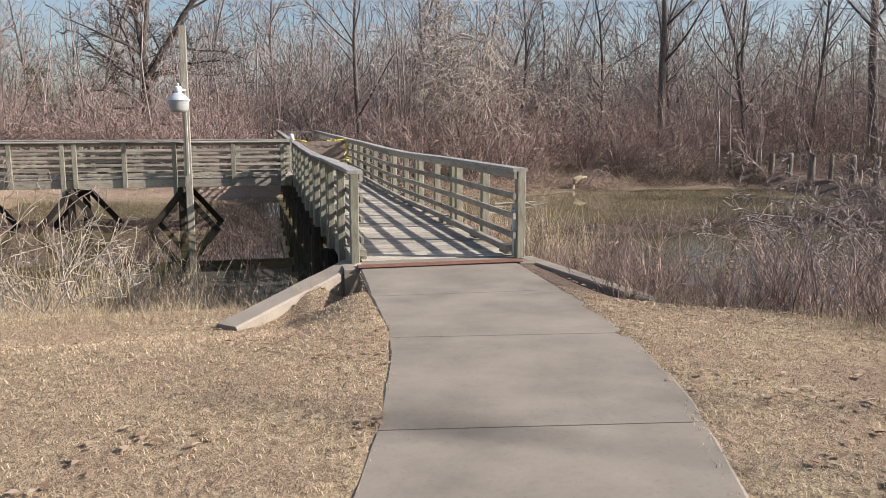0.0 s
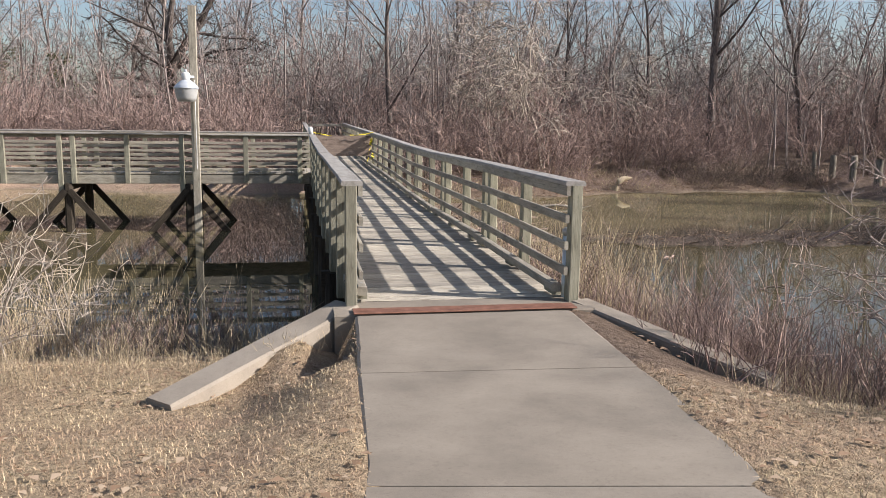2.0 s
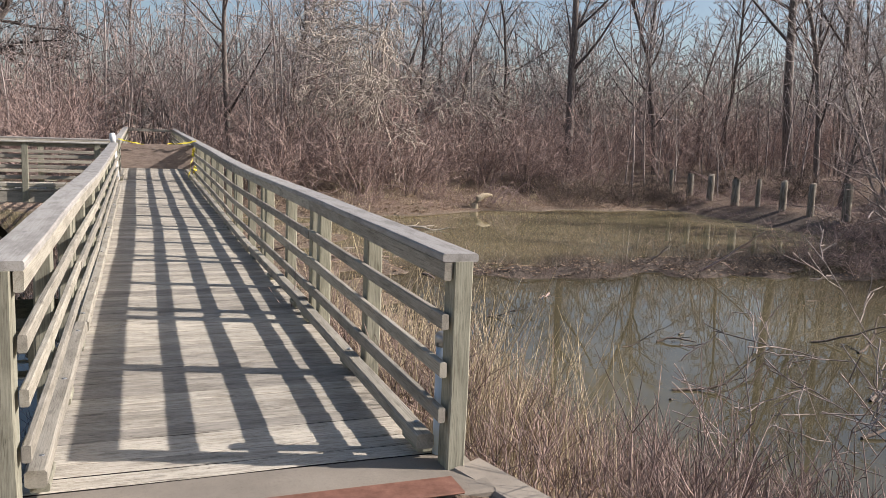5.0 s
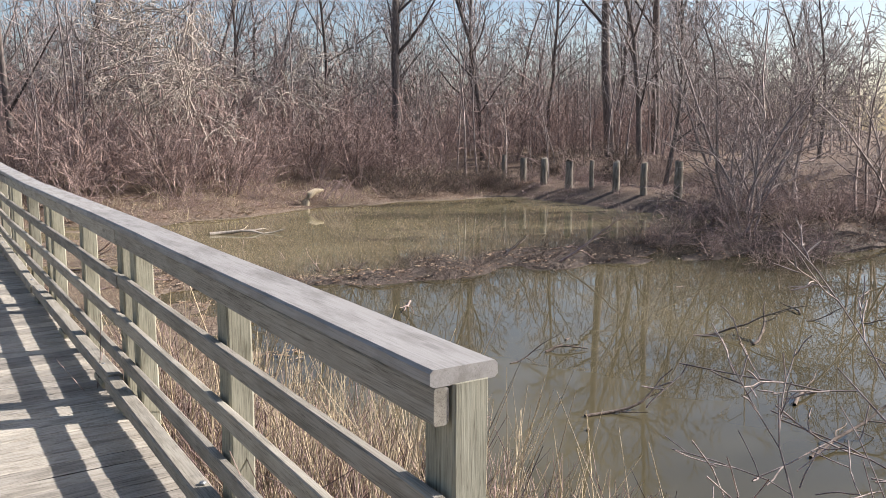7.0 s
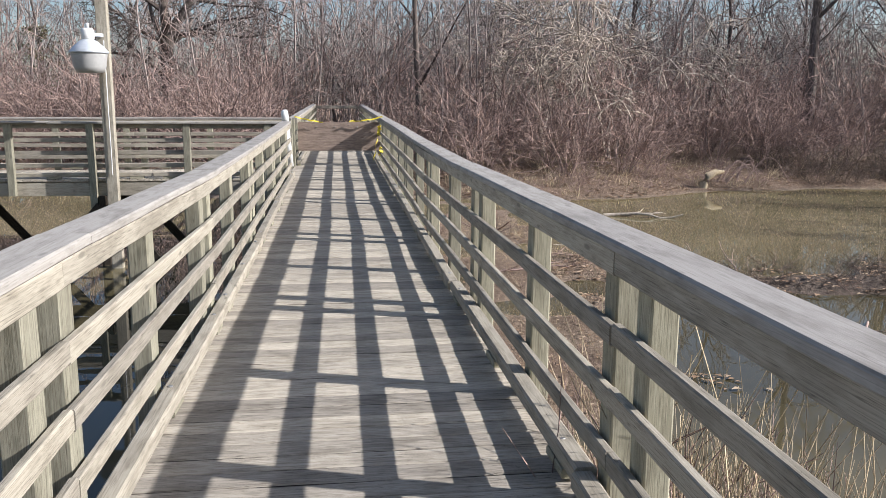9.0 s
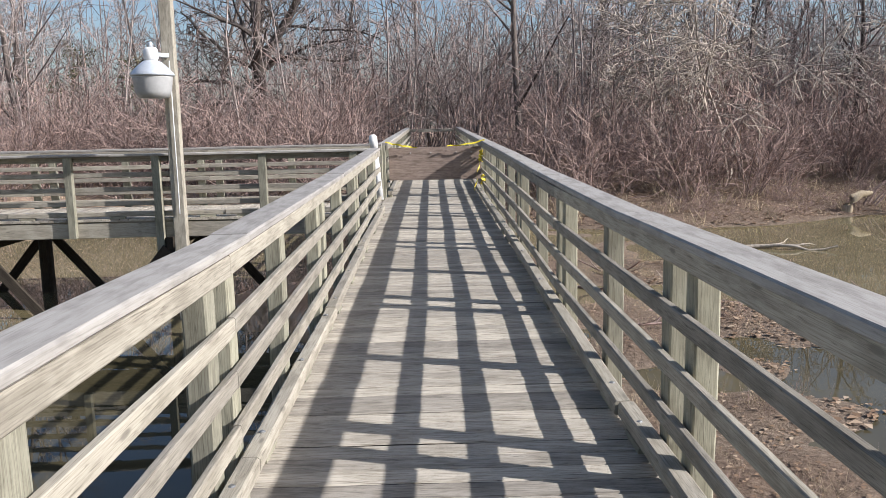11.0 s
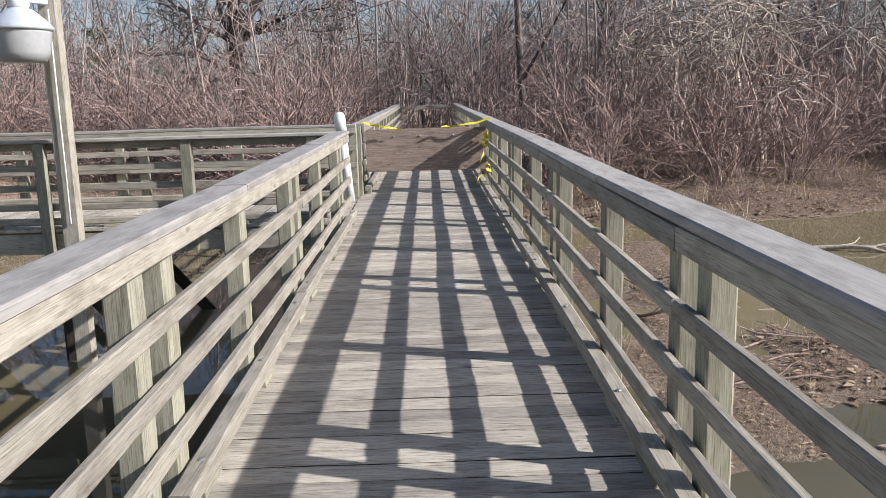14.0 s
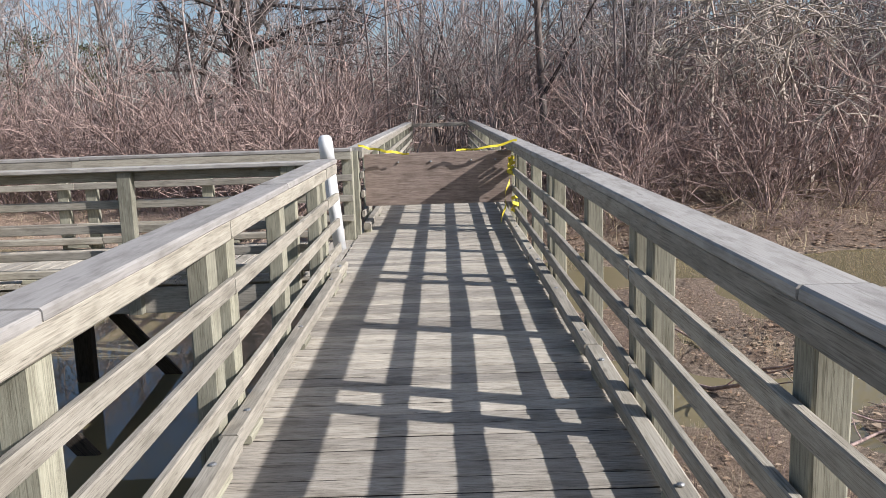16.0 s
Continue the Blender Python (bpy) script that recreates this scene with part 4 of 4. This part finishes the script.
stand("brush", "tangled reddish-brown brush along the far bank", BUSHES, M_BRUSH, sow(23, 340, (-36, 56), (36, 60), (0.8, 1.5), at_edge), "brush")
stand("brush", "high pinkish-brown brush behind the boardwalk", BUSHES, M_BRUSH, sow(27, 120, (-30, -1.5), (43, 54), (1.0, 1.6), left_brush), "brush")
stand("undergrowth", "tangled undergrowth among the trees", TALL, M_BRUSH, sow(24, 230, (-42, 62), (45, 66), (1.2, 2.6), lambda x, y, q: in_wood(x, y, q) and (x > -3 or q.random() < 0.6)), "undergrowth")
stand("far_undergrowth", "grey-brown undergrowth deep in the woods", TALL, M_FARTWIG, sow(25, 160, (-62, 100), (54, 92), (2.4, 4.2), lambda x, y, q: y > 54 + 6 * q.random() and not (-30 < x < -1 and q.random() < 0.8)), "undergrowth")
stand("brush", "dark dead tangle under the cut bank", BUSHES, M_DEBRIS, sow(28, 90, (19.5, 33), (36, 44), (0.35, 0.8), lambda x, y, q: (0.2 < y - far_shore(x) < 3.5 and x < 27) or 30.5 < x, tall=(0.5, 0.9)), "brush")

# drooping vine-hung tree at the water's edge
weeper = empty("vine_tree", "pale arching tangle of vines and branches on a leaning tree", "tree")
for k in range(8):
    q = random.Random(500 + k)
    a = q.uniform(0, 6.28)
    lines = plant(q, q.uniform(5.5, 9.5), 0.07, (11, 7, 3), (0.45, 0.5, 0.5), ((25, 70), (30, 80), (30, 70)), 0.14, -0.13, (0.3, 0.15, 0.2), lean=(math.cos(a) * .35, math.sin(a) * .35, 1), thick=0.55)
    v, f = joined([tubes([(p, [max(u, 0.018) for u in r]) for p, r, l in lines], 3)])
    x, y = 11.6 + q.uniform(-1.8, 1.8), 44.3 + q.uniform(-1, 1)
    child("stem", mesh_arrays("stem", v, f, M_PALE), weeper, pose(x, y, ground_z(x, y)))

# ---- near bank: shrubs, reeds and weeds ----
def shrub(x, y, spread, count, height, r, mat, seed, label, kids=(8, 5, 3), lean=0.6, thin=0.004):
    top = empty("shrub", label, "shrub", "bank shrubs")
    for k in range(count):
        q = random.Random(seed + k)
        a = q.uniform(0, 6.28)
        lines = plant(q, height * q.uniform(0.6, 1.1), r * q.uniform(0.7, 1.2), kids, (0.5, 0.45, 0.42), ((25, 65), (30, 70), (30, 60)), 0.13, 0.0, (0.15, 0.15, 0.2), lean=(math.cos(a) * lean, math.sin(a) * lean, 1), thick=0.55)
        v, f = tubes([(p, [max(u, thin) for u in rr]) for p, rr, l in lines], 4)
        px, py = x + q.uniform(-spread, spread), y + q.uniform(-spread, spread)
        child("stem", mesh_arrays("stem", v, f, mat), top, pose(px, py, ground_z(px, py)))
    return top


shrub(6.3, 8.2, 0.55, 13, 2.4, 0.026, M_SHRUB, 600, "large bare grey multi-stemmed shrub on the bank", lean=0.75, thin=0.0055)
shrub(7.7, 9.3, 0.5, 10, 3.4, 0.024, M_SHRUB, 620, "large bare grey multi-stemmed shrub on the bank", lean=0.7, thin=0.0055)
shrub(6.1, 10.7, 0.15, 3, 1.9, 0.014, M_SHRUB, 635, "slender bare sapling among bank weeds", kids=(7, 3), lean=0.25)
shrub(-2.7, 12.4, 0.5, 7, 2.3, 0.014, M_PALE, 650, "sparse pale bare shrub among dry reeds by the pond", (7, 4), 0.7)
shrub(-1.6, 12.9, 0.5, 5, 1.7, 0.013, M_PALE, 670, "sparse pale bare shrub among dry reeds by the pond", (7, 4), 0.7)
shrub(-4.0, 12.3, 0.6, 7, 2.5, 0.016, M_PALE, 690, "sparse pale bare shrub among dry reeds by the pond", (7, 4), 0.7)
shrub(-5.6, 12.6, 0.6, 6, 2.4, 0.016, M_PALE, 710, "sparse pale bare shrub among dry reeds by the pond", (7, 4), 0.7)
shrub(-3.3, 11.7, 0.3, 3, 2.4, 0.018, M_SHRUB, 730, "dark bare shrub with crooked stems by the pond", (6, 3), 0.6)


def tuft(seed, n, h, lean, r, k=3, crook=0.1, fork=0):
    q = random.Random(seed)
    lines = []
    for i in range(n):
        a = q.uniform(0, 6.28)
        l = lean * q.random()
        p = (q.gauss(0, .10), q.gauss(0, .10), 0)
        hh = h * q.uniform(0.5, 1.1)
        pts = wander(q, p, (math.cos(a) * l, math.sin(a) * l, 1), hh, 3, crook, 0)
        lines.append((pts, [r, r * .85, r * .65, r * .35]))
        for g in range(fork):
            b = pts[1 + g % 2]
            lines.append((wander(q, b, (q.gauss(0, .6), q.gauss(0, .6), 1), hh * .5, 2, 0.15, 0), [r * .6, r * .5, r * .3]))
    return tubes(lines, k)


REEDS = [tuft(700 + i, 9, 1.15, 0.45, 0.0042) for i in range(4)]
WEEDS = [tuft(720 + i, 7, 0.72, 0.75, 0.0044, fork=4, crook=0.16) for i in range(4)]
FARSTRAW = [tuft(780 + i, 12, 0.38, 2.6, 0.007, crook=0.3) for i in range(4)]
STRAW = [tuft(740 + i, 13, 0.42, 1.3, 0.0026, crook=0.2) for i in range(4)]


def right_bank(x, y, q):
    s, wide = bank_run(x, y)
    return (0.05 if 8.2 < y < 9.3 else 0.5) < s < 3.4 + 0.8 * q.random() and x > 3.35 and ground_z(x, y) > -1.7


def left_bank(x, y, q):
    s, wide = bank_run(x, y)
    return 2.9 + 1.2 * q.random() + (0.5 * math.sin(x * 1.7)) < s < 7.0 and x < 0.9


def left_reeds(x, y, q):
    return left_bank(x, y, q) and y > 11.3 and (x < -1.5 + 0.8 * q.random() or q.random() < 0.12)


def reed_strip(x, y, q):
    return 3.5 < x < 4.6 + q.random() and 10.9 < y < 15.5 and ground_z(x, y) > -1.8


stand("reeds", "dry straw-coloured reeds beside the bridge", REEDS, M_REED, sow(31, 120, (3.4, 7), (10.9, 15.5), (0.75, 1.2), reed_strip), "reeds")
stand("reeds", "dry straw-coloured reeds on the pond bank", REEDS, M_REED, sow(32, 170, (-9, 0.9), (10.8, 16), (0.8, 1.3), left_reeds), "reeds")
stand("weeds", "dry reddish-brown weeds on the bank", WEEDS, M_WEED, sow(33, 470, (3.4, 11), (2.5, 15), (0.7, 1.35), right_bank), "weeds")
stand("weeds", "dry brown weeds on the pond bank", WEEDS, M_WEED, sow(34, 150, (-12, 1.0), (10.0, 17), (0.6, 1.2), left_bank), "weeds")
stand("straw", "collapsed pale dry grass on the bank", STRAW, M_REED, sow(35, 260, (3.3, 10), (4.0, 15), (0.7, 1.2), lambda x, y, q: right_bank(x, y, q) and q.random() < .5), "dry grass")
stand("straw", "dry grass clumps along the far bank", FARSTRAW, M_REED, sow(36, 420, (-25, 27), (36, 47), (0.8, 1.6), lambda x, y, q: 0.5 < y - far_shore(x) < 6), "dry grass")
stand("straw", "pale dry grass and leaf litter on the mud beside the bridge", STRAW, M_REED, sow(40, 320, (3.3, 9), (15, 32), (0.35, 0.8), lambda x, y, q: ground_z(x, y) > WATER + 0.01), "dry grass")
stand("straw", "dry grass clumps on the mud", STRAW, M_WEED, sow(37, 170, (3.2, 24), (18, 33), (0.5, 1.0), lambda x, y, q: ground_z(x, y) > WATER + 0.03), "dry grass")
DEBRIS = [tuft(790 + i, 8, 0.8, 3.0, 0.010, crook=0.3, fork=2) for i in range(4)]
stand("debris", "dark dead twigs and debris on the mud bar", DEBRIS, M_DEBRIS, sow(39, 400, (7.5, 30), (19, 29), (0.5, 1.2), lambda x, y, q: ground_z(x, y) > WATER - 0.03, 0.02, (0.3, 0.7)), "debris")
stand("brush", "small twiggy tangles on the far bank", BUSHES, M_BRUSH, sow(48, 110, (-6, 27), (36, 44), (0.2, 0.45), lambda x, y, q: 0.4 < y - far_shore(x) < 4 and not 0.8 < x < 3.6, tall=(0.4, 0.9)), "brush")
stand("debris", "dead twigs and leaf litter round the old piles", DEBRIS, M_BRUSH, sow(46, 260, (24.3, 33), (27, 43), (0.5, 1.1), lambda x, y, q: ground_z(x, y) > WATER, 0.02, (0.3, 0.6)), "debris")
stand("straw", "collapsed pale dry weeds on the pond bank", STRAW, M_REED, sow(47, 190, (-9, 0.9), (10.6, 15), (0.8, 1.7), lambda x, y, q: 1.9 + q.random() < bank_run(x, y)[0] < 5.5), "dry grass")
stand("brush", "tangled dead brush along the pond's muddy bank", BUSHES, M_BRUSH, sow(38, 130, (15, 34), (18, 42), (0.3, 0.75), lambda x, y, q: (x > 27.0 and q.random() < .2) or (abs(y - 22.5) < 2.6 and x > 18), tall=(0.6, 1.0)), "brush")

# ---- lawn ----


def on_lawn(x, y):
    if lerp_rows(LEFT_EDGE, y) + 0.02 < x < lerp_rows(RIGHT_EDGE, y) - 0.02 and y < 10.2:
        return False
    if y > 9.9 and 0.9 < x < 3.4:
        return False
    s, wide = bank_run(x, y)
    return s < (2.9 if x < 1.2 else 0.9) and not (x > 2.5 and y > 8.0 + 0.4 * math.sin(x * 9))


def blades(seed, n, xr, yr, h, w):
    q = np.random.RandomState(seed)
    vs, fs = [], []
    count = 0
    pts = np.stack((q.uniform(*xr, n), q.uniform(*yr, n)), 1)
    for x, y in pts:
        if not on_lawn(x, y):
            continue
        z = ground_z(x, y)
        a, l = q.uniform(0, 6.28), q.uniform(0.5, 2.0)
        hh = h * q.uniform(0.5, 1.3)
        dx, dy = math.cos(a), math.sin(a)
        bx, by = -dy * w, dx * w
        mx, my = x + dx * l * hh * .35, y + dy * l * hh * .35
        vs += [(x - bx, y - by, z - .005), (x + bx, y + by, z - .005), (mx + bx * .8, my + by * .8, z + hh * .6), (mx - bx * .8, my - by * .8, z + hh * .6),
               (x + dx * l * hh, y + dy * l * hh, z + hh * (1.05 - .35 * l)), (x + dx * l * hh + bx * .1, y + dy * l * hh + by * .1, z + hh * (1.05 - .35 * l))]
        fs += [(count, count + 1, count + 2, count + 3), (count + 3, count + 2, count + 5, count + 4)]
        count += 6
    return np.array(vs), np.array(fs)


v, f = blades(41, 84000, (-4.5, 5.2), (2.6, 11.2), 0.026, 0.0019)
tagged(new("grass", mesh_arrays("grass", v, f, M_GRASS)), "short dry straw-coloured winter grass", "grass", kind="stuff")
v, f = blades(42, 12000, (-9, -4), (4, 11.2), 0.06, 0.004)
tagged(new("grass", mesh_arrays("grass", v, f, M_GRASS)), "short dry straw-coloured winter grass", "grass", kind="stuff")
FRINGE = [tuft(760 + i, 12, 0.15, 1.2, 0.0018, crook=0.2) for i in range(3)]


def fringe(x, y, q):
    if not on_lawn(x, y):
        return False
    s, wide = bank_run(x, y)
    return s > (0.05 if x > 2 else 0.6) or q.random() < 0.03


stand("grass", "longer dry grass along the top of the bank", FRINGE, M_REED, sow(43, 620, (-8, 6.5), (2.5, 11.5), (0.6, 1.3), fringe, 0.01), "grass")


def leaf_shape():
    return np.array([(-.03, 0, 0.004), (0, -.018, 0.012), (.03, 0, 0.006), (0, .018, 0.014)]), np.array([(0, 1, 2, 3)])


def leafy(x, y, q):
    if 1.25 < x < 3.1 and y > 10:
        return False
    return (on_lawn(x, y) and noise.noise(Vector((x * .8, y * .8, 0))) + (0.25 if x > 2 else 0) > 0.15 and q.random() < .8) or (x > 3.3 and ground_z(x, y) > WATER and y > 9)


stand("dead_leaves", "scattered brown dead leaves on the ground", [leaf_shape()], M_LEAF, sow(44, 5200, (-4, 9), (3, 34), (0.5, 1.3), leafy, -0.012), "leaves")

stand("dead_leaves", "brown dead leaves and bark scraps on the mud bar", [leaf_shape()], M_LEAF, sow(45, 4200, (6, 30), (19, 31), (1.0, 2.6), lambda x, y, q: ground_z(x, y) > WATER - 0.01, -0.012), "leaves")
stand("dead_leaves", "brown dead leaves along the far bank", [leaf_shape()], M_LEAF, sow(49, 3600, (3.5, 28), (36, 44), (1.2, 3.0), lambda x, y, q: 0 < y - far_shore(x) < 5, -0.012), "leaves")

# ---- deck boards ----
deck = empty("floor_bridge", "weathered grey timber deck boards laid crosswise", "deck", kind="structure")


def plank(length, pitch, seed):
    """A deck board with worn, uneven edges; a lip closes the joints, their shade painted on."""
    q = random.Random(seed)
    n, w, top = 9, pitch * 0.5 - 0.0042, 0.02
    verts, faces = [], []
    for i in range(n):
        x = -length / 2 + length * i / (n - 1)
        a, b, c = q.uniform(-.002, .002), q.uniform(-.002, .002), q.uniform(-.002, .002)
        for y, z in ((-pitch / 2 + .0004, -.02), (pitch / 2 - .0004, -.02), (pitch / 2 - .0004, 0.0), (w + a, 0.001), (w + a, top - .006 + c),
                     (w + a - .005, top + c), (-w + b + .005, top + c * .5), (-w + b, top - .006 + c), (-w + b, 0.001), (-pitch / 2 + .0004, 0.0)):
            verts.append((x, y, z))
    for i in range(n - 1):
        for j in range(10):
            p, o = i * 10 + j, i * 10 + (j + 1) % 10
            faces.append((p, o, o + 10, p + 10))
    faces.append(tuple(range(9, -1, -1)))
    faces.append(tuple((n - 1) * 10 + j for j in range(10)))
    me = mesh_of("plank", verts, faces, M_DECK)
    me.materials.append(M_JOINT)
    # joint floors and board sides take the painted gap shade
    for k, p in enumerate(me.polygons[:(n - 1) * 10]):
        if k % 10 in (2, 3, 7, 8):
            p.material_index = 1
    return me


PLANKS = [plank(1.99, 0.1465, s) for s in range(8)]
q = random.Random(9)
y = 10.600
while y < 46.6:
    me = PLANKS[q.randrange(8)]
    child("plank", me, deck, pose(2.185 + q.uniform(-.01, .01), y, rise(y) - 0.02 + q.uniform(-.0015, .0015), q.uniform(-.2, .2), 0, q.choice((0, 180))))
    y += 0.1465
side = empty("floor_boardwalk", "weathered grey timber boardwalk boards", "deck", kind="structure")
SIDE = [plank(2.22, 0.1465, 20 + s) for s in range(4)]
x = 1.10
while x > -15.8:
    child("plank", SIDE[q.randrange(4)], side, pose(x, 28.1, rise(27) - 0.02 + q.uniform(-.003, .003), q.uniform(-.4, .4), 0, 90 + q.choice((0, 180))))
    x -= 0.1465
